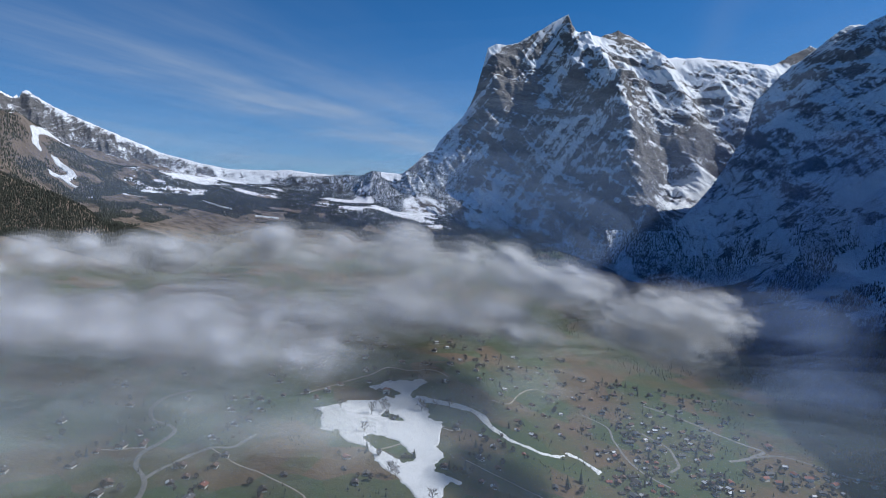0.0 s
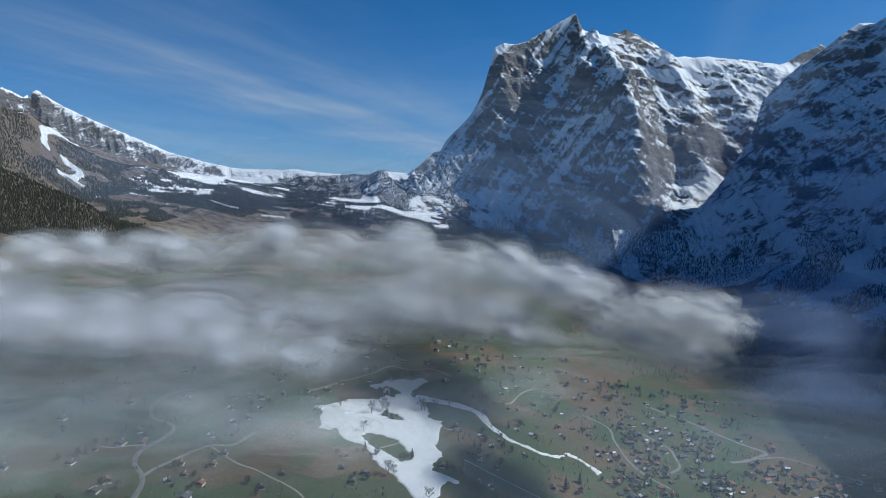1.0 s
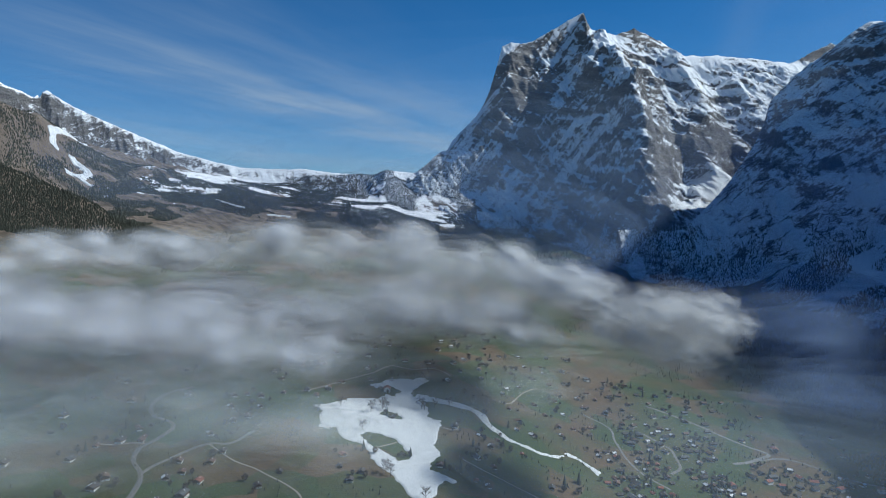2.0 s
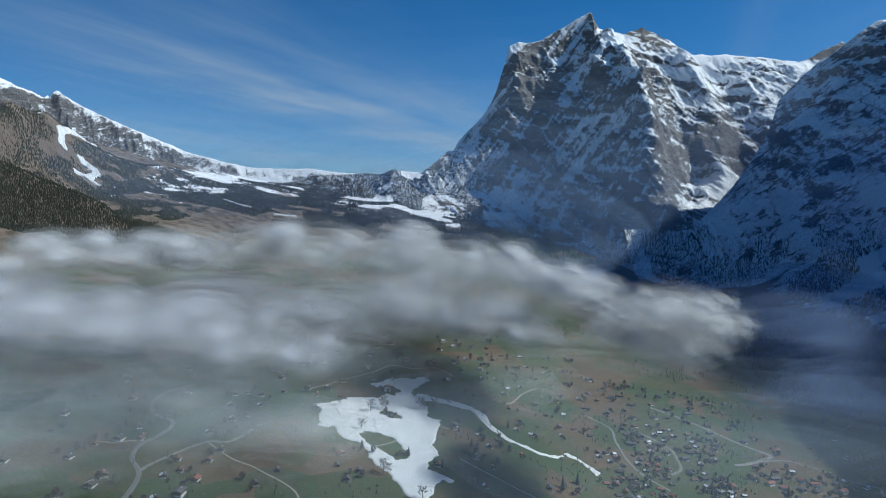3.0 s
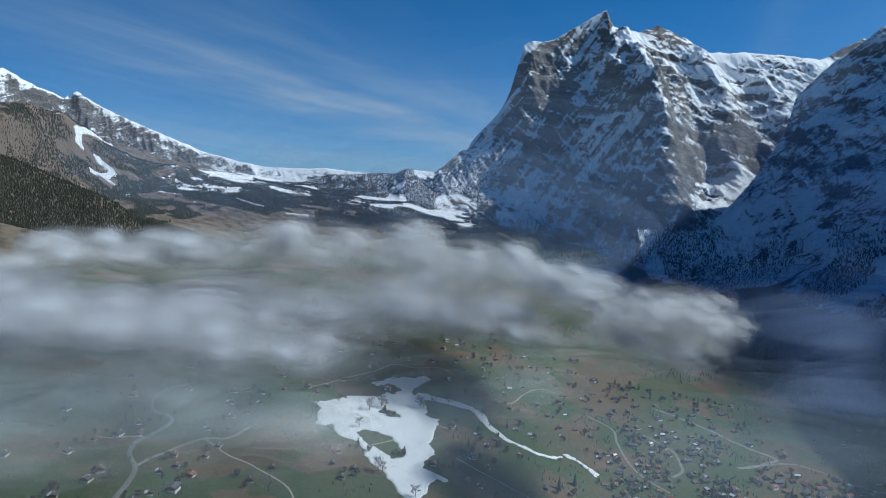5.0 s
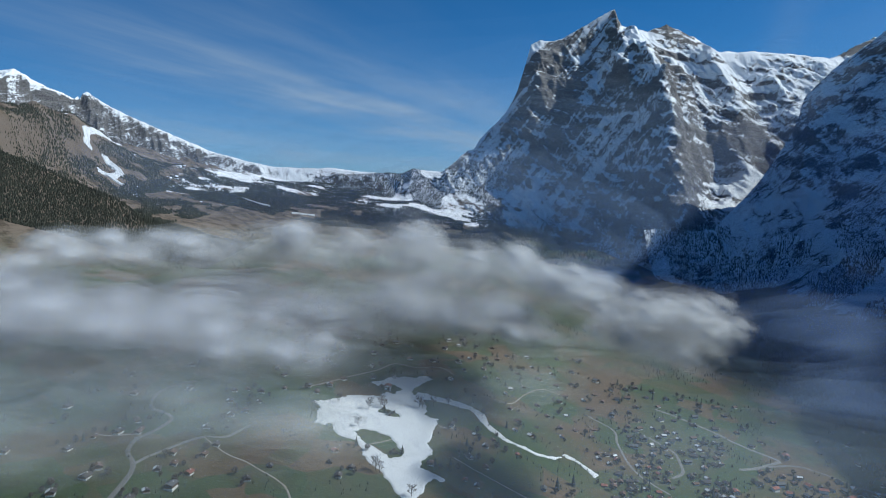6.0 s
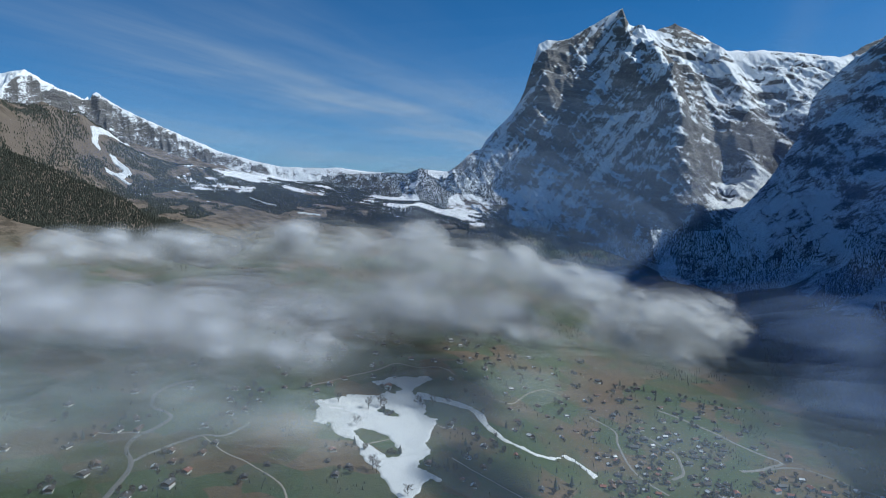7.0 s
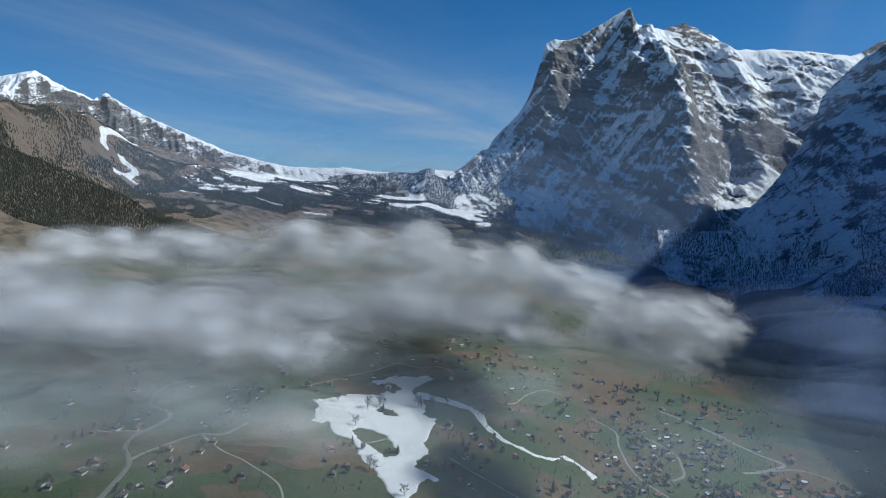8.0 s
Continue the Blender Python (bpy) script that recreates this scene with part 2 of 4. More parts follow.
def peak_snow(x, y, z):
    """How readily snow lies on the peak's faces: swept cliffs and loaded hollows."""
    c = np.zeros_like(x)
    for cx, cz, rx, rz, amount in SNOWY:
        c = c + amount * np.exp(-((x - cx) / rx) ** 2 - ((z - cz) / rz) ** 2)
    # bare rock bands across the eastern snowfields, and slanting runnels down the western face
    c = c - 1.2 * smooth(0.0, 0.28, fbm(x / 170 + z / 200, (z + 0.14 * x + 30 * fbm(x / 90, y / 90, 3, 84)) / 40, 4, 85)) * smooth(830, 960, x)
    return c + 1.5 * fbm((0.8 * x - 0.6 * z) / 24, (0.6 * x + 0.8 * z) / 200, 3, 86) * smooth(900, 780, x)


def alp_snow(x, y, z):
    gully = 1.5 * (ridged((x + 0.75 * y) / 52, y / 260, 3, 81) - 0.74)
    return 0.55 * smooth(-2080, -2180, x) - gully + 0.30 * fbm(x / 200, y / 200, 3, 67) + 0.5 * smooth(-1500, -1150, x) + 0.3 * smooth(940, 1010, z) + 0.3 * smooth(-2120, -2250, x) + 0.7 * np.exp(-((y - np.interp(x, *np.array(ALP, float).T[:2])) / 30) ** 2) - 0.05


def flank_snow(x, y, z):
    return 0.25 * fbm(x / 260, y / 260, 3, 66) + 0.25 * smooth(700, 300, z) - 0.25 * smooth(800, 1000, z)


def land_z(x, y):
    return np.maximum(np.maximum(ground_z(x, y), peak_z(x, y)), flank_z(x, y))


# end of the land's shape
# ---------------------------------------------------------------- materials
def material(name):
    m = bpy.data.materials.new(name)
    m.use_nodes = True
    return m, m.node_tree.nodes, m.node_tree.links, m.node_tree.nodes["Principled BSDF"]


def tex_noise(nodes, links, vec, scale, detail=6.0, rough=0.6):
    n = nodes.new("ShaderNodeTexNoise")
    n.inputs["Scale"].default_value, n.inputs["Detail"].default_value, n.inputs["Roughness"].default_value = scale, detail, rough
    links.new(vec, n.inputs["Vector"])
    return n.outputs["Fac"]


def ramp(nodes, links, fac, stops):
    r = nodes.new("ShaderNodeValToRGB")
    e = r.color_ramp.elements
    while len(e) < len(stops):
        e.new(0.5)
    for el_, (p, c) in zip(e, stops):
        el_.position, el_.color = p, (*c, 1) if len(c) == 3 else c
    links.new(fac, r.inputs["Fac"])
    return r.outputs["Color"]


def mth(nodes, links, op, a, b=None, c=None, clamp=False):
    n = nodes.new("ShaderNodeMath")
    n.operation, n.use_clamp = op, clamp
    for i, v in enumerate((a, b, c)):
        if v is None:
            continue
        if isinstance(v, (int, float)):
            n.inputs[i].default_value = v
        else:
            links.new(v, n.inputs[i])
    return n.outputs[0]


def mix(nodes, links, fac, a, b):
    n = nodes.new("ShaderNodeMix")
    n.data_type = "RGBA"
    for sock, v in ((n.inputs["Factor"], fac), (n.inputs["A"], a), (n.inputs["B"], b)):
        if isinstance(v, (int, float)):
            sock.default_value = v
        elif isinstance(v, tuple):
            sock.default_value = (*v, 1)
        else:
            links.new(v, sock)
    return n.outputs["Result"]


def bump(nodes, links, height, bsdf, distance, strength=1.0):
    b = nodes.new("ShaderNodeBump")
    b.inputs["Strength"].default_value, b.inputs["Distance"].default_value = strength, distance
    links.new(height, b.inputs["Height"])
    links.new(b.outputs["Normal"], bsdf.inputs["Normal"])


def place(nodes, links, scale=(1, 1, 1), turn=(0, 0, 0)):
    g = nodes.new("ShaderNodeNewGeometry")
    mp = nodes.new("ShaderNodeMapping")
    mp.vector_type = "TEXTURE"
    mp.inputs["Scale"].default_value, mp.inputs["Rotation"].default_value = [1 / a for a in scale], [radians(a) for a in turn]
    links.new(g.outputs["Position"], mp.inputs["Vector"])
    return g, mp.outputs["Vector"]


def rock_and_snow(name, rock, pale, steep, turn, lean, base_cover):
    """Bedded limestone that carries snow on its ledges, in its chutes and where the wind leaves it."""
    m, n, l, bsdf = material(name)
    g, vec = place(n, l)
    _, beds = place(n, l, (0.35, 0.35, 1.9), turn)
    _, chutes = place(n, l, (2.6, 1.0, 0.33), lean)
    sep_n = n.new("ShaderNodeSeparateXYZ")
    l.new(g.outputs["Normal"], sep_n.inputs[0])
    cover = n.new("ShaderNodeAttribute")
    cover.attribute_name = "snow_cover"
    big, bed, bed_s = tex_noise(n, l, vec, 0.006, 4), tex_noise(n, l, beds, 0.022, 7, 0.65), tex_noise(n, l, beds, 0.085, 5, 0.7)
    chute, chute_s = tex_noise(n, l, chutes, 0.02, 6, 0.65), tex_noise(n, l, chutes, 0.07, 5, 0.7)
    fine = tex_noise(n, l, vec, 0.13, 6, 0.78)
    base = ramp(n, l, bed, [(0.34, tuple(c * 0.5 for c in rock)), (0.5, rock), (0.66, pale)])
    base = mix(n, l, ramp(n, l, bed_s, [(0.4, (0, 0, 0)), (0.6, (0.7, 0.7, 0.7))]), base, tuple(c * 0.45 for c in rock))
    base = mix(n, l, ramp(n, l, big, [(0.45, (0, 0, 0)), (0.62, (0.6, 0.6, 0.6))]), base, mix(n, l, 0.5, base, (0.225, 0.20, 0.175)))
    base = mix(n, l, mth(n, l, "MULTIPLY", ramp(n, l, fine, [(0.4, (0, 0, 0)), (0.65, (1, 1, 1))]), 0.45), base, pale)
    v = mth(n, l, "MULTIPLY", mth(n, l, "SUBTRACT", sep_n.outputs["Z"], steep), 2.6)
    v = mth(n, l, "ADD", v, mth(n, l, "ADD", cover.outputs["Fac"], base_cover))
    for noise_out, weight in ((bed, 1.6), (bed_s, 1.6), (chute, 2.2), (chute_s, 3.4), (fine, 3.2), (big, 1.2)):
        v = mth(n, l, "ADD", v, mth(n, l, "MULTIPLY", mth(n, l, "SUBTRACT", noise_out, 0.5), weight))
    snow = ramp(n, l, v, [(0.0, (0, 0, 0)), (0.05, (1, 1, 1))])
    white = mix(n, l, fine, (0.70, 0.73, 0.76), (0.86, 0.87, 0.88))
    l.new(mix(n, l, snow, base, white), bsdf.inputs["Base Color"])
    bsdf.inputs["Roughness"].default_value = 0.85
    bsdf.inputs["Specular IOR Level"].default_value = 0.15
    h = mth(n, l, "ADD", mth(n, l, "MULTIPLY", bed, 1.2), mth(n, l, "ADD", mth(n, l, "MULTIPLY", fine, 0.5), mth(n, l, "MULTIPLY", chute, 1.2)))
    h = mth(n, l, "ADD", h, mth(n, l, "ADD", mth(n, l, "MULTIPLY", bed_s, 0.5), mth(n, l, "MULTIPLY", chute_s, 0.6)))
    keep = mth(n, l, "SUBTRACT", 1.12, snow)
    bump(n, l, mth(n, l, "MULTIPLY", h, keep), bsdf, 14.0, 1.0)
    return m


RIDGE_ROCK = rock_and_snow("grey_slate_with_snow", (0.16, 0.155, 0.155), (0.26, 0.245, 0.23), 0.74, (0, -18, 0), (0, 30, 0), -0.45)
PEAK_ROCK = rock_and_snow("limestone_with_snow", (0.20, 0.19, 0.185), (0.40, 0.375, 0.34), 0.60, (0, 12, 0), (0, 38, 0), 0.46)
FLANK_ROCK = rock_and_snow("dark_limestone_with_snow", (0.18, 0.175, 0.18), (0.30, 0.29, 0.285), 0.64, (0, -28, 15), (0, 55, 0), 0.34)


def meadow():
    """Early spring ground: green and straw-brown meadows, snow lying on the high pastures."""
    m, n, l, bsdf = material("meadow")
    g, vec = place(n, l)
    sep_n, sep_p = n.new("ShaderNodeSeparateXYZ"), n.new("ShaderNodeSeparateXYZ")
    l.new(g.outputs["Normal"], sep_n.inputs[0])
    l.new(g.outputs["Position"], sep_p.inputs[0])
    fields = n.new("ShaderNodeTexVoronoi")
    fields.inputs["Scale"].default_value = 0.016
    warp = n.new("ShaderNodeTexNoise")
    warp.inputs["Scale"].default_value = 0.01
    l.new(vec, warp.inputs["Vector"])
    wv = n.new("ShaderNodeVectorMath")
    wv.operation = "MULTIPLY_ADD"
    wv.inputs[1].default_value = (60, 60, 60)
    l.new(warp.outputs["Color"], wv.inputs[0])
    l.new(vec, wv.inputs[2])
    l.new(wv.outputs[0], fields.inputs["Vector"])
    sep_f = n.new("ShaderNodeSeparateXYZ")
    l.new(fields.outputs["Color"], sep_f.inputs[0])
    broad, mid, fine = tex_noise(n, l, vec, 0.006, 5), tex_noise(n, l, vec, 0.03, 6), tex_noise(n, l, vec, 0.35, 6, 0.7)
    grow = mth(n, l, "ADD", mth(n, l, "MULTIPLY", sep_f.outputs["X"], 0.24), mth(n, l, "MULTIPLY", broad, 0.76))
    col = ramp(n, l, grow, [(0.32, (0.165, 0.110, 0.070)), (0.41, (0.138, 0.106, 0.064)), (0.47, (0.090, 0.102, 0.052)), (0.58, (0.058, 0.10, 0.042))])
    col = mix(n, l, mth(n, l, "MULTIPLY", mid, 0.55), col, (0.075, 0.062, 0.04))
    col = mix(n, l, mth(n, l, "MULTIPLY", ramp(n, l, fine, [(0.42, (0, 0, 0)), (0.62, (1, 1, 1))]), 0.45), col, (0.045, 0.042, 0.024))
    hill = ramp(n, l, mid, [(0.35, (0.06, 0.046, 0.034)), (0.55, (0.12, 0.094, 0.068)), (0.7, (0.17, 0.14, 0.11))])
    hill = mix(n, l, ramp(n, l, tex_noise(n, l, vec, 0.07, 6, 0.7), [(0.42, (0, 0, 0)), (0.6, (0.8, 0.8, 0.8))]), hill, (0.085, 0.07, 0.055))
    _, runs = place(n, l, (2.6, 1.2, 0.5), (0, -42, 25))
    run = tex_noise(n, l, runs, 0.018, 6, 0.65)
    hill = mix(n, l, ramp(n, l, run, [(0.42, (0, 0, 0)), (0.56, (0.75, 0.75, 0.75))]), hill, (0.20, 0.16, 0.125))
    hill = mix(n, l, ramp(n, l, run, [(0.30, (0.8, 0.8, 0.8)), (0.44, (0, 0, 0))]), hill, (0.06, 0.052, 0.042))
    upl = mth(n, l, "MULTIPLY", mth(n, l, "SUBTRACT", sep_p.outputs["Z"], 250), 0.01, clamp=True)
    col = mix(n, l, upl, col, hill)
    steep_rock = mth(n, l, "MULTIPLY", mth(n, l, "SUBTRACT", 0.80, sep_n.outputs["Z"]), 6.0, clamp=True)
    col = mix(n, l, mth(n, l, "MULTIPLY", steep_rock, upl), col, (0.135, 0.110, 0.09))
    sunny = mth(n, l, "MULTIPLY", mth(n, l, "SUBTRACT", -1120, sep_p.outputs["X"]), 0.0026, clamp=True)
    level = mth(n, l, "MULTIPLY_ADD", sunny, 330, 560)
    cold = mth(n, l, "MULTIPLY", mth(n, l, "MULTIPLY", mth(n, l, "SUBTRACT", sep_p.outputs["Y"], 2450), 0.003, clamp=True),
               mth(n, l, "MULTIPLY", mth(n, l, "ADD", sep_p.outputs["X"], 560), 0.005, clamp=True), clamp=True)
    level = mth(n, l, "SUBTRACT", level, mth(n, l, "MULTIPLY", cold, 135))
    shaded = mth(n, l, "MULTIPLY", mth(n, l, "MULTIPLY", mth(n, l, "SUBTRACT", sep_p.outputs["X"], 740), 0.0035, clamp=True), mth(n, l, "MULTIPLY", mth(n, l, "SUBTRACT", 2300, sep_p.outputs["Y"]), 0.005, clamp=True))
    level = mth(n, l, "SUBTRACT", level, mth(n, l, "MULTIPLY", shaded, 440))
    v = mth(n, l, "MINIMUM", mth(n, l, "MULTIPLY", mth(n, l, "SUBTRACT", sep_p.outputs["Z"], level), 0.011), 0.9)
    for noise_out, weight in ((broad, 2.0), (mid, 3.4), (fine, 1.8)):
        v = mth(n, l, "ADD", v, mth(n, l, "MULTIPLY", mth(n, l, "SUBTRACT", noise_out, 0.5), weight))
    v = mth(n, l, "ADD", v, mth(n, l, "MULTIPLY", mth(n, l, "SUBTRACT", sep_n.outputs["Z"], 0.80), 6.5))
    snow = ramp(n, l, v, [(0.0, (0, 0, 0)), (0.22, (1, 1, 1))])
    l.new(mix(n, l, snow, col, (0.82, 0.83, 0.85)), bsdf.inputs["Base Color"])
    bsdf.inputs["Roughness"].default_value = 0.95
    bsdf.inputs["Specular IOR Level"].default_value = 0.1
    bump(n, l, mth(n, l, "ADD", mth(n, l, "MULTIPLY", mid, 3.0), fine), bsdf, 2.0, 0.6)
    return m


MEADOW = meadow()


def plain(name, colour, rough=0.8, vary=0.25, scale=0.4, metallic=0.0, relief=0.0):
    m, n, l, bsdf = material(name)
    g, vec = place(n, l)
    info = n.new("ShaderNodeObjectInfo")
    a, b = tex_noise(n, l, vec, scale, 6), tex_noise(n, l, vec, scale * 7, 4)
    f = mth(n, l, "ADD", mth(n, l, "MULTIPLY", a, 0.6), mth(n, l, "MULTIPLY", b, 0.4))
    f = mth(n, l, "ADD", mth(n, l, "MULTIPLY", f, 0.7), mth(n, l, "MULTIPLY", info.outputs["Random"], 0.3))
    l.new(ramp(n, l, f, [(0.25, tuple(c * (1 - vary) for c in colour)), (0.75, tuple(min(1, c * (1 + vary)) for c in colour))]), bsdf.inputs["Base Color"])
    bsdf.inputs["Roughness"].default_value, bsdf.inputs["Metallic"].default_value = rough, metallic
    bsdf.inputs["Specular IOR Level"].default_value = 0.25
    if relief:
        bump(n, l, b, bsdf, relief, 0.7)
    return m


SNOW = plain("packed_snow", (0.57, 0.58, 0.59), 0.7, 0.10, 0.05, relief=0.3)
FIR = plain("fir_needles", (0.058, 0.062, 0.047), 0.95, 0.4, 0.05)


def cloud_material(name, density, patch, colour=(0.9, 0.9, 0.92), contrast=1.0):
    """One thin layer of mist: mostly clear, the rest scatters the given colour."""
    m, n, l, bsdf = material(name)
    n.remove(bsdf)
    g, vec = place(n, l, (1, 1, 1.5))
    f = tex_noise(n, l, vec, patch, 3, 0.55) if contrast else None
    rim = n.new("ShaderNodeAttribute")
    rim.attribute_name = "fade"
    a = density if not contrast else ramp(n, l, f, [(0.38, (density * (1 - 0.95 * contrast),) * 3), (0.50, (density * (1 - 0.2 * contrast),) * 3), (0.64, (density * (1 + 1.1 * contrast),) * 3)])
    d, t, clear = n.new("ShaderNodeBsdfDiffuse"), n.new("ShaderNodeBsdfTranslucent"), n.new("ShaderNodeBsdfTransparent")
    even, lifted = n.new("ShaderNodeVectorMath"), n.new("ShaderNodeVectorMath")
    even.operation, lifted.operation = "MULTIPLY_ADD", "NORMALIZE"
    even.inputs[1].default_value, even.inputs[2].default_value = (0.4, 0.4, 0.4), (0.25, 0, 0.7)
    l.new(g.outputs["Normal"], even.inputs[0])
    l.new(even.outputs[0], lifted.inputs[0])
    l.new(lifted.outputs[0], d.inputs["Normal"])
    l.new(lifted.outputs[0], t.inputs["Normal"])
    d.inputs["Color"].default_value = t.inputs["Color"].default_value = (*colour, 1)
    half, body = n.new("ShaderNodeMixShader"), n.new("ShaderNodeMixShader")
    half.inputs["Fac"].default_value = 0.5
    l.new(d.outputs[0], half.inputs[1])
    l.new(t.outputs[0], half.inputs[2])
    l.new(mth(n, l, "MULTIPLY", a, rim.outputs["Fac"]), body.inputs["Fac"])
    l.new(clear.outputs[0], body.inputs[1])
    l.new(half.outputs[0], body.inputs[2])
    l.new(body.outputs[0], n["Material Output"].inputs["Surface"])
    return m


CLOUD = cloud_material("cloud_layer", 0.112, 0.008, (0.83, 0.85, 0.89), 0.2)
THIN = cloud_material("thin_cloud_layer", 0.080, 0.008, (0.74, 0.76, 0.82), 0.22)
PUFF = cloud_material("puff_layer", 0.066, 0.012, (0.94, 0.95, 0.97), 0.2)
VEIL = cloud_material("thin_mist", 0.052, 0.006, (0.80, 0.84, 0.84), 0.6)
# far airlight as tinted layers: the blue sits in their colour
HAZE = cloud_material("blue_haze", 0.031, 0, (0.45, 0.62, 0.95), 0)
# airlight put into a blue tint, lifting the shaded valley's darks
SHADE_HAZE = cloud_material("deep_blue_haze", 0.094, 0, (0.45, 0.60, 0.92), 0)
# near airlight, likewise a bluish tint that pales what lies below
AIR = cloud_material("valley_air", 0.022, 0, (0.60, 0.73, 0.90), 0)

# ---------------------------------------------------------------- structure
def mesh_of(name, verts, faces, mat, smooth_faces=True):
    me = bpy.data.meshes.new(name)
    me.from_pydata(verts, [], faces)
    me.materials.append(mat)
    if smooth_faces:
        me.polygons.foreach_set("use_smooth", [True] * len(me.polygons))
    me.update()
    return me


def sheet(name, xs, ys, height, mat, keep=None, cover=None):
    """A height field over the lines xs, ys; keep(x, y, z) drops quads that nothing can see."""
    gx, gy = np.meshgrid(np.asarray(xs, float), np.asarray(ys, float))
    gz = height(gx, gy)
    nx, ny = len(xs), len(ys)
    verts = np.stack([gx.ravel(), gy.ravel(), gz.ravel()], 1)
    i = (np.arange(ny - 1)[:, None] * nx + np.arange(nx - 1)[None, :]).ravel()
    quads = np.stack([i, i + 1, i + nx + 1, i + nx], 1)
    if keep is not None:
        ok = keep(gx, gy, gz).ravel()
        quads = quads[ok[quads].any(1)]
        used = np.unique(quads)
        index = np.full(len(verts), -1)
        index[used] = np.arange(len(used))
        verts, quads = verts[used], index[quads]
    me = mesh_of(name, verts.tolist(), quads.tolist(), mat)
    if cover is not None:
        me.attributes.new("snow_cover", "FLOAT", "POINT").data.foreach_set("value", cover(*verts.T).astype(np.float32))
    return me


def lines(*parts):
    """Grid lines from (start, end, step) stretches."""
    return np.unique(np.concatenate([np.arange(a, b + 1e-6, s) for a, b, s in parts]))


ground = tagged(new("ground", sheet("ground", lines((-5000, -2800, 200), (-2800, -700, 11), (-700, 800, 5), (800, 2000, 20), (2000, 5000, 250)),
                                    lines((-3000, 400, 200), (400, 1300, 5), (1300, 3600, 10), (3600, 4900, 100)), ground_z, MEADOW)),
                "valley floor and hillsides, green and brown spring meadows, snow higher up", "ground", kind="structure")
peak = tagged(new("mountain", sheet("mountain", lines((-640, 1500, 3.3), (1500, 2600, 6)), lines((2360, 3900, 3.4), (3900, 4500, 20)), peak_z, PEAK_ROCK,
                                    lambda x, y, z: z > ground_z(x, y) - 25, peak_snow)),
              "great grey limestone peak streaked with snow, steep cliffs above the valley", "mountain")
ridge = tagged(new("ridge", sheet("ridge", lines((-3000, -900, 4.5)), lines((2500, 3700, 5)), alp_z, RIDGE_ROCK, lambda x, y, z: z > ground_z(x, y) - 4, alp_snow)),
               "long rocky grey ridge with snow along its crest", "mountain")
flank = tagged(new("mountainside", sheet("mountainside", lines((640, 1900, 4.5), (1900, 3200, 25)), lines((-200, 1000, 40), (1000, 2800, 4.5), (2800, 3400, 30)), flank_z, FLANK_ROCK,
                                         lambda x, y, z: z > ground_z(x, y) - 25, flank_snow)),
               "steep dark rocky mountainside with blue-shaded bands of snow", "mountain")

# ---------------------------------------------------------------- snow on the valley floor, pistes, roads
def inside(px, py, loop):
    """Which points lie inside a closed line."""
    lx, ly = np.array(loop, float).T
    res = np.zeros(px.shape, bool)
    j = len(lx) - 1
    for i in range(len(lx)):
        cross = ((ly[i] > py) != (ly[j] > py)) & (px < (lx[j] - lx[i]) * (py - ly[i]) / (ly[j] - ly[i] + 1e-12) + lx[i])
        res ^= cross
        j = i
    return res


def drape(name, loop, holes, mat, lift, grid=1.6, ragged=2.5):
    """A sheet of snow laid over the ground, thinning out at its ragged rim."""
    lx, ly = np.array(loop, float).T
    gx, gy = np.meshgrid(np.arange(lx.min() - 6, lx.max() + 6, grid), np.arange(ly.min() - 6, ly.max() + 6, grid))
    wx = gx + ragged * fbm(gx / 9, gy / 9, 3, 201)
    wy = gy + 1.6 * ragged * fbm(gx / 9, gy / 12, 3, 207)
    ok = inside(wx, wy, loop)
    for h in holes:
        ok &= ~inside(wx, wy, h)
    ny, nx = gx.shape
    quad = ok[:-1, :-1] & ok[1:, :-1] & ok[:-1, 1:] & ok[1:, 1:]
    idx = np.arange(nx * ny).reshape(ny, nx)
    q = np.stack([idx[:-1, :-1][quad], idx[:-1, 1:][quad], idx[1:, 1:][quad], idx[1:, :-1][quad]], 1)
    around = np.zeros((ny + 1, nx + 1), int)
    around[1:-1, 1:-1] = quad
    full = (around[:-1, :-1] + around[1:, :-1] + around[:-1, 1:] + around[1:, 1:]) == 4
    gz = ground_z(gx, gy) + np.where(full, lift + 0.25 * fbm(gx / 14, gy / 14, 3, 220), -0.4)
    used = np.unique(q)
    index = np.full(nx * ny, -1)
    index[used] = np.arange(len(used))
    verts = np.stack([gx.ravel()[used], gy.ravel()[used], gz.ravel()[used]], 1)
    return mesh_of(name, verts.tolist(), index[q].tolist(), mat)


def spline(points, step=4.0):
    """A smooth line through points, and its sideways direction."""
    p = np.array(points, float)
    p = np.vstack([2 * p[0] - p[1], p, 2 * p[-1] - p[-2]])
    out = []
    for i in range(1, len(p) - 2):
        n = max(2, int(np.hypot(*(p[i + 1] - p[i])[:2]) / step))
        for k in range(n):
            t = k / n
            out.append(0.5 * (2 * p[i] + (p[i + 1] - p[i - 1]) * t + (2 * p[i - 1] - 5 * p[i] + 4 * p[i + 1] - p[i + 2]) * t ** 2
                              + (3 * p[i] - p[i - 1] - 3 * p[i + 1] + p[i + 2]) * t ** 3))
    out.append(p[-2])
    out = np.array(out)
    d = np.gradient(out[:, :2], axis=0)
    d /= np.hypot(d[:, 0], d[:, 1])[:, None] + 1e-9
    return out, np.stack([-d[:, 1], d[:, 0]], 1)


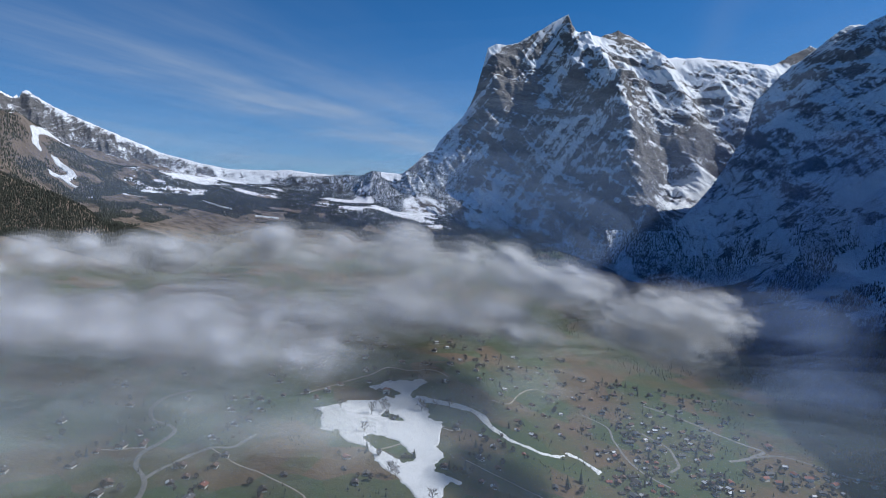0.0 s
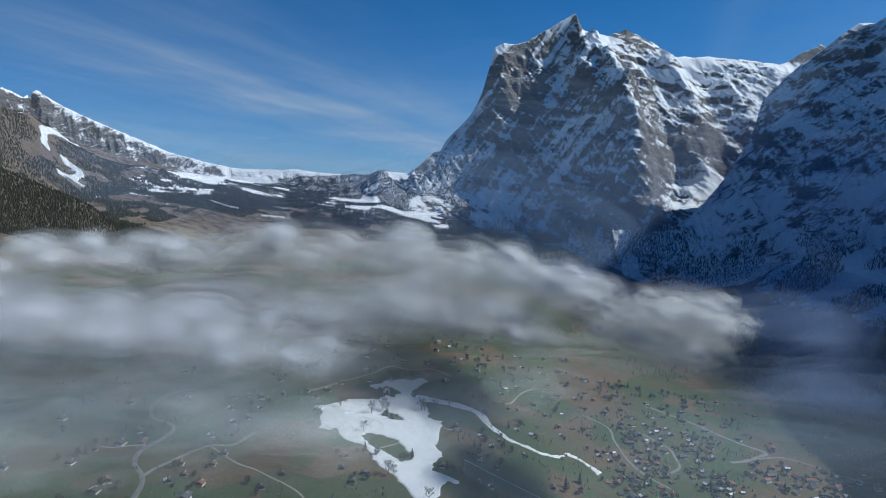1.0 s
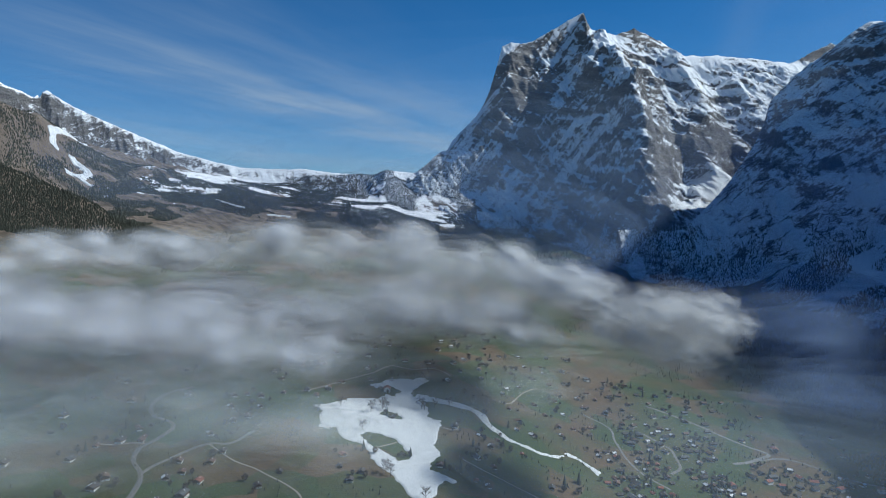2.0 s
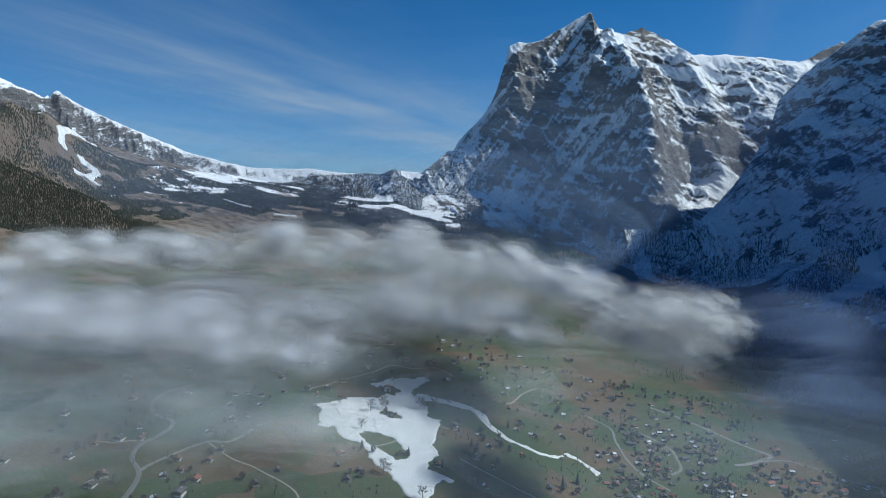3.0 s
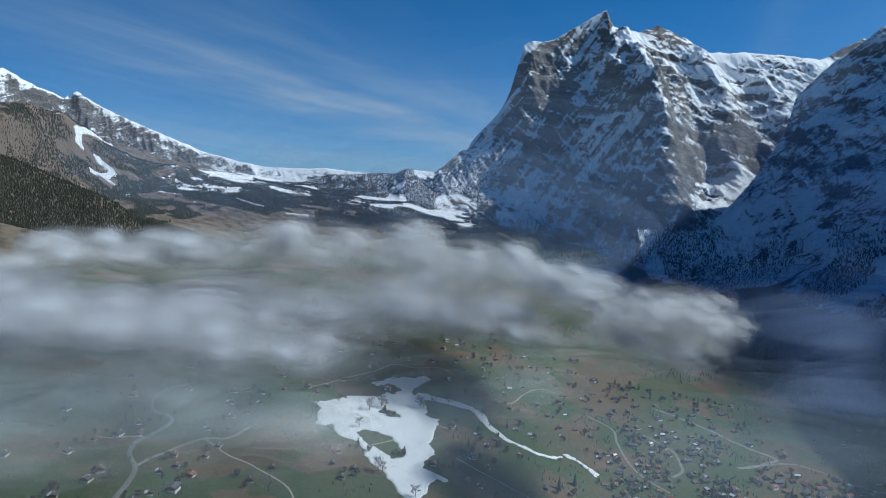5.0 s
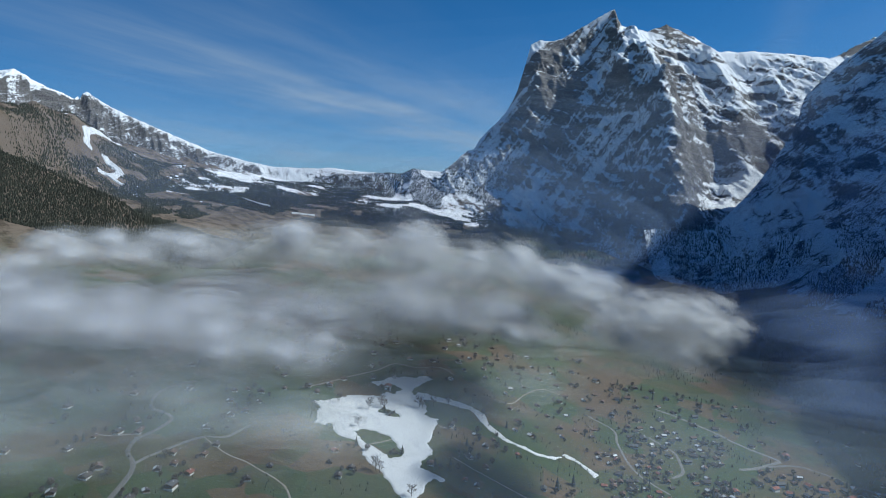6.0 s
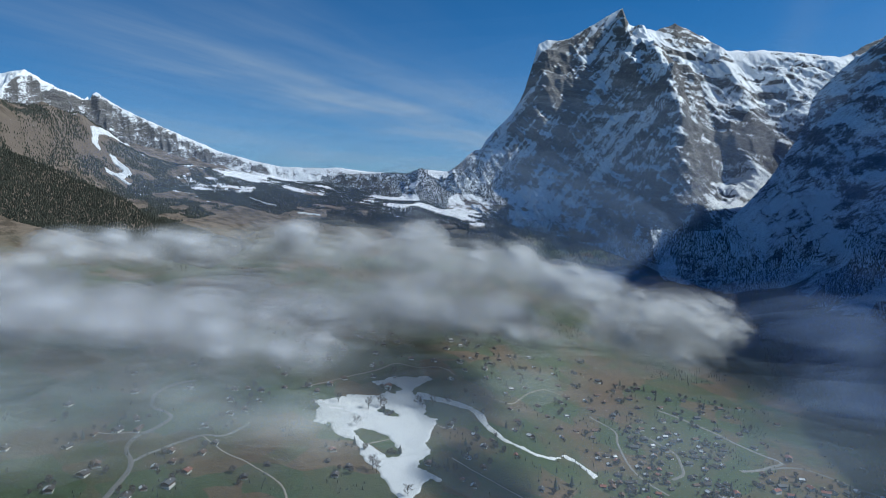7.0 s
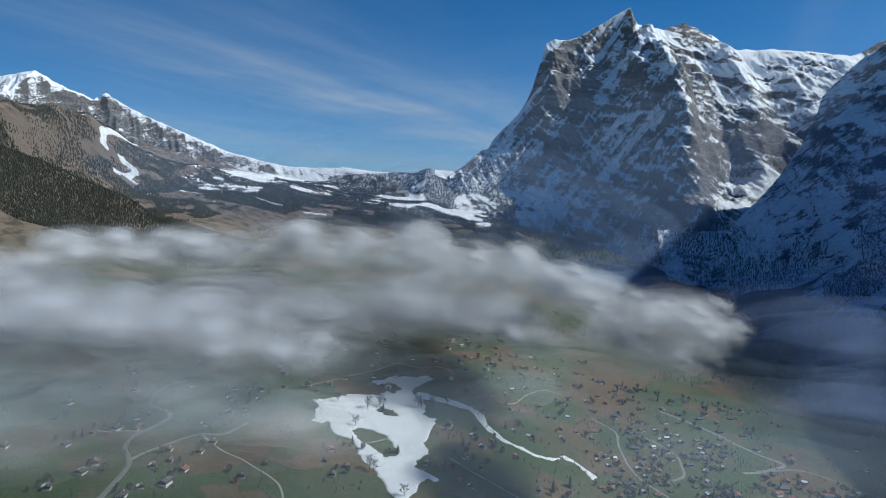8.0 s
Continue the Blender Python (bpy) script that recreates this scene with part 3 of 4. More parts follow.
def ribbon(name, points, width, mat, lift, ragged=0.0, across=4, height=ground_z, step=4.0):
    """A road or piste of that width (one number, or one for each end) laid over the ground."""
    line, side = spline(points, step)
    w = np.linspace(*(width if isinstance(width, tuple) else (width, width)), len(line))
    verts, faces = [], []
    for j in range(across + 1):
        f = j / across - 0.5
        off = f * w + (ragged * fbm(line[:, 0] / 11 + 50 * j, line[:, 1] / 11, 3, 230 + (j == 0)) if j in (0, across) else 0)
        x, y = line[:, 0] + side[:, 0] * off, line[:, 1] + side[:, 1] * off
        z = height(x, y) + (lift if 0 < j < across else -0.25)
        verts += np.stack([x, y, z], 1).tolist()
    n = len(line)
    for j in range(across):
        for i in range(n - 1):
            faces.append((j * n + i, j * n + i + 1, (j + 1) * n + i + 1, (j + 1) * n + i))
    return mesh_of(name, verts, [f[::-1] for f in faces], mat)


ASPHALT = plain("road_asphalt", (0.17, 0.165, 0.155), 0.9, 0.2, 0.2)
GRAVEL = plain("gravel_track", (0.26, 0.23, 0.19), 0.95, 0.25, 0.3)

FIELD = [(-193, 935), (-154, 966), (-137, 988), (-101, 999), (-86, 1025), (-122, 1038), (-87, 1085), (-55, 1096), (-42, 1110), (-24, 1099), (-48, 1048),
         (-47, 1024), (-29, 1009), (-18, 966), (-20, 949), (0, 943), (1, 927), (-4, 910), (-2, 890), (-6, 870), (1, 858), (6, 842), (-10, 825), (-11, 804),
         (7, 798), (25, 783), (22, 775), (10, 778), (1, 765), (1, 749), (-4, 728), (-19, 723), (-38, 749), (-56, 776), (-74, 795), (-89, 818), (-103, 841),
         (-125, 851), (-136, 858), (-143, 874), (-166, 868), (-171, 908), (-179, 932)]
ISLE_1 = [(-106, 865), (-101, 882), (-80, 879), (-59, 869), (-48, 850), (-37, 834), (-39, 822), (-50, 821), (-67, 832), (-84, 839)]
ISLE_2 = [(-91, 947), (-83, 960), (-64, 946), (-57, 938), (-70, 933)]
ISLE_3 = [(-108, 1020), (-80, 1018), (-70, 1034), (-84, 1046), (-104, 1040)]
tagged(new("snow_field", drape("snow_field", FIELD, (ISLE_1, ISLE_2, ISLE_3), SNOW, 0.9, 1.6, 4.5)), "white beginners' ski field of old packed snow on the meadow", "snow field", kind="structure")


def strip(points, width):
    """The outline of a strip along a line, wide as given at its two ends."""
    line, side = spline(points, 6)
    half = np.linspace(*width, len(line))[:, None] / 2
    return np.concatenate([line + side * half, (line - side * half)[::-1]]).tolist()


for pts, w in (([(-46, 1026), (-17, 1020), (15, 1014), (40, 1005), (58, 995), (65, 975), (80, 956), (101, 943), (124, 939), (144, 937), (164, 943), (182, 956)], (27, 7)),
               ([(182, 965), (199, 962), (214, 951), (230, 932)], (10, 15))):
    tagged(new("snow_track", drape("snow_track", strip(pts, w), (), SNOW, 0.7, 1.4, 3.0)), "narrow winding ski track of packed snow", "ski track", kind="structure")
for pts, w in (([(-1397, 2560), (-1412, 2442), (-1400, 2330), (-1388, 2250), (-1345, 2190)], (30, 22)),
               ([(-1323, 2250), (-1273, 2219), (-1234, 2190), (-1222, 2130), (-1255, 2100)], (26, 30)),
               ([(-1230, 2110), (-1170, 2112)], (24, 10)), ([(-945, 2450), (-972, 2610)], (18, 22)),
               ([(-883, 2417), (-820, 2391), (-767, 2389)], (8, 9)), ([(-670, 2345), (-600, 2396)], (8, 9))):
    tagged(new("piste", ribbon("piste", pts, w, SNOW, 5.0, 7, 8, step=6)), "white ski piste on the brown hillside", "piste", kind="structure")

ROADS = [("road", ASPHALT, 7.0, [(-303, 590), (-306, 634), (-310, 666), (-319, 685), (-334, 701), (-340, 728), (-331, 757), (-327, 786), (-336, 798), (-355, 802), (-368, 815), (-376, 839), (-372, 870), (-350, 905)]),
         ("road", ASPHALT, 5.0, [(-316, 680), (-311, 702), (-302, 723), (-289, 753), (-276, 775), (-255, 790), (-240, 830)]),
         ("track", GRAVEL, 3.2, [(-276, 772), (-244, 756), (-217, 750), (-196, 740), (-170, 726), (-152, 711), (-137, 680), (-130, 640)]),
         ("track", GRAVEL, 3.2, [(-336, 740), (-354, 735), (-366, 728), (-384, 725)]),
         ("road", ASPHALT, 5.0, [(240, 1150), (280, 1110), (279, 1062), (281, 1034), (285, 997), (300, 960), (330, 930)]),
         ("road", ASPHALT, 6.0, [(340, 1110), (355, 1092), (372, 1069), (372, 1033), (367, 1004), (345, 978)]),
         ("road", ASPHALT, 8.0, [(380, 1240), (425, 1220), (468, 1195), (497, 1165), (530, 1139), (556, 1120), (530, 1098), (500, 1075), (471, 1061)]),
         ("road", ASPHALT, 6.0, [(500, 1078), (574, 1110), (621, 1100), (688, 1056), (760, 1000)]),
         ("track", GRAVEL, 3.5, [(10, 1130), (-6, 1149), (-27, 1155), (-55, 1140), (-96, 1141), (-119, 1099), (-160, 1045), (-215, 975)]),
         ("track", GRAVEL, 3.0, [(80, 1070), (109, 1081), (134, 1140), (167, 1199), (198, 1209)]),
         ("track", GRAVEL, 2.5, [(-86, 838), (-72, 850), (-56, 866)]),
         ("track", GRAVEL, 3.0, [(30, 840), (60, 822), (95, 812), (140, 800)]),
         ("track", GRAVEL, 2.5, [(2, 924), (12, 920), (30, 924)])]
for kind, mat, w, pts in ROADS:
    tagged(new(kind, ribbon(kind, pts, w, mat, 0.35, 0.4, 4)), "grey winding asphalt road" if kind == "road" else "pale gravel farm track across the meadow", kind, kind="structure")

# ---------------------------------------------------------------- forests
def forest(name, area, count, tall, density, seed, label, height=land_z):
    """Conifers past counting: each a spire of two ragged tiers."""
    rng = np.random.default_rng(seed)
    x0, x1, y0, y1 = area
    x, y = rng.uniform(x0, x1, count), rng.uniform(y0, y1, count)
    ok = rng.uniform(0, 1, count) < density(x, y)
    x, y = x[ok], y[ok]
    z = height(x, y)
    n = len(x)
    hgt = tall * rng.uniform(0.6, 1.2, n)
    sides, tiers = 5, ((0.0, 0.62, 0.24), (0.34, 1.0, 0.16))
    ang = np.arange(sides) * 2 * math.pi / sides
    verts, faces, base = [], [], 0
    for lo, hi, wide in tiers:
        turn = rng.uniform(0, 6.28, n)
        r = hgt[:, None] * wide * rng.uniform(0.7, 1.3, (n, sides))
        vx = x[:, None] + r * np.cos(ang + turn[:, None])
        vy = y[:, None] + r * np.sin(ang + turn[:, None])
        vz = (z + lo * hgt)[:, None] + hgt[:, None] * rng.uniform(-0.05, 0.04, (n, sides)) - 0.6
        tip = np.stack([x, y, z + hi * hgt], 1)[:, None, :]
        block = np.concatenate([np.stack([vx, vy, vz], 2), tip], 1).reshape(-1, 3)
        verts.append(block)
        start = base + np.arange(n)[:, None] * (sides + 1)
        k = np.arange(sides)
        faces.append(np.stack([start + k, start + (k + 1) % sides, np.broadcast_to(start + sides, (n, sides))], 2).reshape(-1, 3))
        base += n * (sides + 1)
    me = mesh_of(name, np.concatenate(verts).tolist(), np.concatenate(faces).tolist(), FIR, False)
    return tagged(new(name, me), label, "forest", kind="stuff")


def wooded(scale, bias, seed, low=-1e9, high=1e9):
    def density(x, y):
        z = land_z(x, y) + 70 * fbm(x / 60, y / 60, 3, seed + 9)
        return smooth(-0.02, 0.05, fbm(x / scale, y / scale, 4, seed) + bias) * smooth(high + 25, high - 25, z) * smooth(low - 15, low + 15, z)
    return density


def slope_woods(x, y):
    """Woods of the sunny hillside; the pistes stay open."""
    lane = np.ones_like(x)
    for px, py, r in ((-1400, 2540, 36), (-1408, 2440, 36), (-1400, 2340, 36), (-1388, 2250, 34), (-1345, 2195, 30), (-1330, 2150, 26), (-1350, 2120, 26), (-1300, 2235, 30), (-1240, 2200, 30), (-1235, 2110, 32), (-1195, 2110, 26), (-955, 2520, 30)):
        lane *= smooth(r * 0.7, r * 1.2, np.hypot(x - px, (y - py) * 0.6))
    stand = np.exp(-((x + 1330) / 75) ** 2 - ((y - 2060) / 130) ** 2)
    bare = 1 - 0.8 * smooth(1.25, 0.75, np.hypot((x + 1400) / 62, (y - 1915) / 95))
    return np.maximum(wooded(75, 0.20, 301, 250, 740)(x, y), stand) * lane * bare


forest("fir_forest", (-1750, -600, 1480, 1800), 64000, 6.5, wooded(160, 0.8, 300, 60, 660), 1, "dense dark conifer forest on the near spur")
forest("fir_forest", (-1750, -850, 1800, 2750), 62000, 7, slope_woods, 2, "patches of dark conifer forest between brown pastures")
forest("fir_forest", (-1000, 100, 2250, 3420), 75000, 7, wooded(130, 0.20, 303, 200, 640), 3, "dark conifer forest below the snowy pass")
forest("fir_forest", (0, 950, 2350, 3000), 24000, 7, wooded(110, 0.10, 304, 150, 390), 4, "dark conifer forest at the foot of the peak")
forest("fir_forest", (700, 1500, 1000, 2800), 40000, 8, wooded(120, 0.05, 305, -60, 330), 5, "dark conifer forest in the shade of the mountainside")
forest("fir_forest", (-700, 700, 1400, 2350), 7000, 6, wooded(110, -0.12, 306, -80, 400), 6, "scattered conifer woods on the valley floor")

forest("scrub", (-520, 760, 560, 1350), 9000, 4.5, lambda x, y: smooth(0.22, 0.34, fbm(x / 38, y / 38, 4, 307)) * ~inside(x, y, FIELD), 7, "low dark scrub and hedges between the meadows")

# ---------------------------------------------------------------- houses
def part(name, bm, mat, parent, label=""):
    me = bpy.data.meshes.new(name)
    bm.to_mesh(me)
    bm.free()
    me.materials.append(mat)
    ob = new(name, me)
    ob.parent = parent
    if label:
        ob["label"] = label
    return ob


def box(bm, x0, x1, y0, y1, z0, z1):
    v = [bm.verts.new(p) for p in ((x0, y0, z0), (x1, y0, z0), (x1, y1, z0), (x0, y1, z0), (x0, y0, z1), (x1, y0, z1), (x1, y1, z1), (x0, y1, z1))]
    for f in ((3, 2, 1, 0), (4, 5, 6, 7), (0, 1, 5, 4), (1, 2, 6, 5), (2, 3, 7, 6), (3, 0, 4, 7)):
        bm.faces.new([v[i] for i in f])


def boxed(*sizes):
    bm = bmesh.new()
    for s in sizes:
        box(bm, *s)
    return bm


PLASTER = plain("white_plaster", (0.74, 0.72, 0.68), 0.85, 0.12, 0.5)
WOOD = plain("weathered_larch", (0.115, 0.068, 0.042), 0.85, 0.35, 0.6)
PALE_WOOD = plain("pale_larch", (0.27, 0.18, 0.11), 0.8, 0.3, 0.6)
TILE_DARK = plain("dark_roof_tiles", (0.068, 0.058, 0.054), 0.85, 0.35, 0.7)
TILE_BROWN = plain("brown_roof_tiles", (0.125, 0.078, 0.058), 0.85, 0.3, 0.7)
TILE_RED = plain("red_roof_tiles", (0.25, 0.105, 0.075), 0.85, 0.25, 0.7)
SLATE = plain("grey_roof_sheets", (0.10, 0.10, 0.105), 0.75, 0.2, 0.5)
PANE = plain("window_glass", (0.045, 0.055, 0.065), 0.12, 0.2, 0.5)


def house(name, w, l, base, upper, pitch, wall, gable, roof, label, category="house", balcony=True, group="houses of the village", snowy=False):
    """A house with a plastered base, an upper storey with gables to the south, a wide saddle roof, windows, balcony and chimney."""
    root = tagged(new(name), label, category, group)
    a, b, top, rise = w / 2, l / 2, base + upper, w / 2 * pitch
    part("base_wall", boxed((-a, a, -b, b, -4.0, base)), wall, root)
    bm = bmesh.new()
    c, d = a - 0.02, b - 0.02
    low = [bm.verts.new(p) for p in ((-c, -d, base), (c, -d, base), (c, d, base), (-c, d, base))]
    up = [bm.verts.new(p) for p in ((-c, -d, top), (c, -d, top), (c, d, top), (-c, d, top))]
    tip = [bm.verts.new((0, -d, top + rise)), bm.verts.new((0, d, top + rise))]
    for f in ((low[0], low[1], up[1], tip[0], up[0]), (low[1], low[2], up[2], up[1]), (low[2], low[3], up[3], tip[1], up[2]), (low[3], low[0], up[0], up[3])):
        bm.faces.new(f)
    part("upper_wall", bm, gable, root)
    bm = bmesh.new()
    ov, of, th = 1.3, 1.6, 0.35
    for s in (-1, 1):
        e = a + ov
        pts = [(0, top + rise + th), (s * e, top - ov * pitch + th), (s * e, top - ov * pitch), (0, top + rise)]
        fr = [bm.verts.new((x, -b - of, z + 0.08)) for x, z in pts]
        bk = [bm.verts.new((x, b + of, z + 0.08)) for x, z in pts]
        bm.faces.new(fr if s > 0 else fr[::-1])
        bm.faces.new(bk[::-1] if s > 0 else bk)
        for i in range(4):
            q = (fr[i], bk[i], bk[(i + 1) % 4], fr[(i + 1) % 4])
            bm.faces.new(q if s > 0 else q[::-1])
    bmesh.ops.recalc_face_normals(bm, faces=bm.faces)
    roof_ob = part("roof", bm, roof, root)
    part("chimney", boxed((a * 0.3, a * 0.3 + 0.8, b * 0.2, b * 0.2 + 0.8, top + rise * 0.4, top + rise + 1.2)), PLASTER, roof_ob)
    if snowy:
        bm = bmesh.new()
        pts = [(-0.25 * a, top + rise * 0.75 + 0.55), (-a - 1.1, top - 1.1 * pitch + 0.55), (-a - 1.1, top - 1.1 * pitch + 0.40), (-0.2 * a, top + rise * 0.8 + 0.40)]
        fr = [bm.verts.new((x, -b * 0.9, z)) for x, z in pts]
        bk = [bm.verts.new((x * 1.02, b * 1.05, z)) for x, z in pts]
        bm.faces.new(fr)
        bm.faces.new(bk[::-1])
        for i in range(4):
            bm.faces.new((fr[i], bk[i], bk[(i + 1) % 4], fr[(i + 1) % 4]))
        bmesh.ops.recalc_face_normals(bm, faces=bm.faces)
        part("roof_snow", bm, SNOW, roof_ob, "leftover snow on the shaded roof side")
    if balcony:
        part("balcony", boxed((-a * 0.85, a * 0.85, -b - 1.1, -b - 0.01, base + 0.0, base + 0.2), (-a * 0.85, a * 0.85, -b - 1.1, -b - 1.0, base + 0.2, base + 1.1)), PALE_WOOD, root)
    cols = max(2, int(w / 3.2))
    for row_z in ([1.0] if base > 2.3 else []) + [base + 1.1]:
        for i in range(cols):
            x = -a + w * (i + 0.5) / cols
            part("window", boxed((x - 0.6, x + 0.6, -b - 0.06, -b + 0.02, row_z, row_z + 1.25)), PANE, root)
    for i in range(max(2, int(l / 4.5))):
        y = -b + l * (i + 0.5) / max(2, int(l / 4.5))
        part("window", boxed((a - 0.02, a + 0.06, y - 0.6, y + 0.6, 1.0, 2.2)), PANE, root)
    return root


KINDS = [
    dict(w=11, l=13, base=2.8, upper=2.9, pitch=0.46, wall=PLASTER, gable=WOOD, roof=TILE_DARK, label="dark timber chalet on a white base, dark saddle roof", name="chalet", category="chalet"),
    dict(w=12, l=14, base=2.9, upper=3.0, pitch=0.44, wall=PLASTER, gable=WOOD, roof=TILE_BROWN, label="brown timber chalet on a white base, brown tiled roof", name="chalet", category="chalet"),
    dict(w=10, l=11, base=2.7, upper=2.7, pitch=0.5, wall=PLASTER, gable=PLASTER, roof=TILE_DARK, label="white plastered house with a dark tiled roof", name="house"),
    dict(w=11, l=12, base=2.7, upper=2.8, pitch=0.48, wall=PLASTER, gable=PALE_WOOD, roof=TILE_RED, label="pale timber house with a red tiled roof", name="house"),
    dict(w=8, l=9, base=0.9, upper=3.0, pitch=0.5, wall=WOOD, gable=WOOD, roof=TILE_DARK, label="small weathered timber barn with a dark roof", name="barn", category="barn", balcony=False, group="barns on the meadows"),
    dict(w=13, l=18, base=4.8, upper=4.2, pitch=0.4, wall=PLASTER, gable=WOOD, roof=SLATE, label="large hotel with white lower storeys and a grey roof", name="hotel", category="hotel", group="hotels of the village"),
    dict(w=13, l=17, base=5.2, upper=3.2, pitch=0.42, wall=PLASTER, gable=PLASTER, roof=TILE_RED, label="tall white apartment house with a red tiled roof", name="apartment_house", category="house"),
    dict(w=9, l=24, base=1.2, upper=3.0, pitch=0.45, wall=PLASTER, gable=PALE_WOOD, roof=TILE_BROWN, label="long low farm building with a brown roof", name="farm_building", category="barn", balcony=False, group="barns on the meadows"),
    dict(w=11, l=12, base=2.8, upper=2.8, pitch=0.46, wall=PLASTER, gable=WOOD, roof=TILE_DARK, label="timber chalet with leftover snow on its dark roof", name="chalet", category="chalet", snowy=True),
    dict(w=10, l=11, base=2.7, upper=2.7, pitch=0.48, wall=PLASTER, gable=PLASTER, roof=TILE_BROWN, label="white house with leftover snow on its brown roof", name="house", snowy=True),
]
first_of = {}
rnd = random.Random(7)


def put_house(kind, x, y, turn, scale=1.0):
    size = scale * (0.85 + 0.3 * rnd.random())
    z = float(min(ground_z(x + 4, y - 4), ground_z(x - 4, y - 4), ground_z(x, y))) + 0.1
    m = pose(x, y, z, 0, 0, turn) @ Matrix.Diagonal((size, size, size, 1))
    if kind not in first_of:
        first_of[kind] = house(**KINDS[kind])
        first_of[kind].matrix_basis = m
        ob = first_of[kind]
    else:
        ob = copy_thing(first_of[kind], m)
    return ob


MEADOW_HOUSES = [(-346, 747, 7), (-366, 735, 0), (-386, 721, 7), (-394, 683, 0), (-345, 640, 0), (-344, 660, 1), (-359, 606, 0), (-288, 622, 2), (-281, 644, 0), (-263, 662, 5),
                 (-292, 722, 1), (-290, 684, 0), (-281, 704, 1), (-260, 697, 3), (-262, 739, 1), (-258, 765, 0), (-185, 749, 4), (-200, 715, 0), (-352, 781, 4), (-362, 770, 7),
                 (-403, 835, 1), (-451, 831, 4), (-345, 875, 2), (-285, 871, 0), (-259, 860, 1), (-284, 794, 0), (-263, 809, 4)]
HILL_HOUSES = [(-293, 905, 0), (-279, 921, 1), (-261, 926, 0), (-267, 1015, 2), (-251, 999, 0), (-236, 957, 1), (-253, 897, 0), (-270, 838, 0), (-381, 959, 0), (-121, 808, 3), (-103, 755, 0), (-120, 781, 4),
               (-92, 776, 0), (-90, 1031, 6), (-190, 973, 7), (-206, 984, 5), (-178, 1003, 2), (-163, 1034, 1), (-72, 936, 4), (20, 930, 0), (49, 850, 2)]
FIELD_HOUSES = [(71, 840, 1), (2, 816, 1), (47, 792, 3), (62, 786, 0), (147, 843, 5), (114, 911, 3), (70, 896, 0), (80, 924, 1), (113, 986, 2), (137, 988, 0), (168, 1083, 1), (187, 1025, 2), (55, 920, 0),
                (574, 1137, 6), (535, 1226, 2), (538, 1062, 1), (486, 1020, 2), (437, 978, 6), (6, 1109, 2), (26, 1158, 0), (-33, 1180, 1), (14, 1190, 2), (69, 1221, 0), (48, 1063, 4), (132, 1168, 0), (164, 1241, 1)]
taken = []
for x, y, kind in MEADOW_HOUSES + HILL_HOUSES + FIELD_HOUSES:
    put_house(8 if kind == 0 and rnd.random() < 0.4 else 9 if kind == 2 and rnd.random() < 0.5 else kind, x, y, rnd.uniform(-10, 45), 0.82)
    taken.append((x, y))
lanes = np.concatenate([spline(pts, 6)[0][:, :2] for _, _, _, pts in ROADS])
track_lines = np.array([(-12, 1015), (15, 1013), (37, 1007), (58, 998), (68, 973), (82, 954), (103, 946), (124, 940), (144, 942), (173, 948), (190, 965), (214, 951), (229, 934)], float)
for (x0, x1, y0, y1), gap, tries, mixed in (((235, 450, 860, 1010), 14, 1500, (0, 0, 1, 1, 2, 3, 4, 5, 8, 8, 9)), ((300, 480, 1000, 1150), 17, 400, (0, 1, 2, 5, 8, 9)), ((430, 760, 850, 1080), 16, 900, (0, 1, 2, 2, 5, 6, 8, 9)),
                                            ((280, 560, 1150, 1330), 24, 220, (0, 1, 2, 5)), ((-20, 270, 1070, 1420), 30, 260, (0, 1, 1, 2, 4, 8, 9)), ((-320, -60, 1040, 1400), 34, 90, (0, 1, 2)),
                                            ((-520, -400, 640, 900), 45, 30, (0, 4)), ((100, 240, 1000, 1070), 26, 30, (0, 1, 4)), ((600, 900, 1050, 1300), 38, 50, (0, 1, 4))):
    for _ in range(tries):
        x, y = rnd.uniform(x0, x1), rnd.uniform(y0, y1)
        if value_noise(np.array(x / 60), np.array(y / 60), 88) < -0.35:
            continue
        if min((x - a) ** 2 + (y - b) ** 2 for a, b in taken) < (gap * rnd.uniform(0.85, 1.3)) ** 2:
            continue
        if np.min(np.hypot(lanes[:, 0] - x, lanes[:, 1] - y)) < 9 or np.min(np.hypot(track_lines[:, 0] - x, track_lines[:, 1] - y)) < 16:
            continue
        taken.append((x, y))
        put_house(rnd.choice(mixed), x, y, rnd.choice((0, 0, 90)) + rnd.uniform(-15, 40), 0.82)

# ---------------------------------------------------------------- single trees
BARK = plain("grey_bark", (0.085, 0.07, 0.06), 0.9, 0.3, 1.0)
TWIG = plain("bare_twigs", (0.10, 0.078, 0.064), 0.9, 0.3, 1.0)
FIR_BARK = plain("fir_bark", (0.07, 0.05, 0.04), 0.9, 0.3, 1.0)


def limb(bm, p, q, r0, r1, sides=5):
    axis = (q - p).normalized()
    u = axis.orthogonal().normalized()
    v = axis.cross(u)
    rings = []
    for c, r in ((p, r0), (q, r1)):
        rings.append([bm.verts.new(c + r * (math.cos(6.2832 * k / sides) * u + math.sin(6.2832 * k / sides) * v)) for k in range(sides)])
    for k in range(sides):
        bm.faces.new((rings[0][k], rings[0][(k + 1) % sides], rings[1][(k + 1) % sides], rings[1][k]))


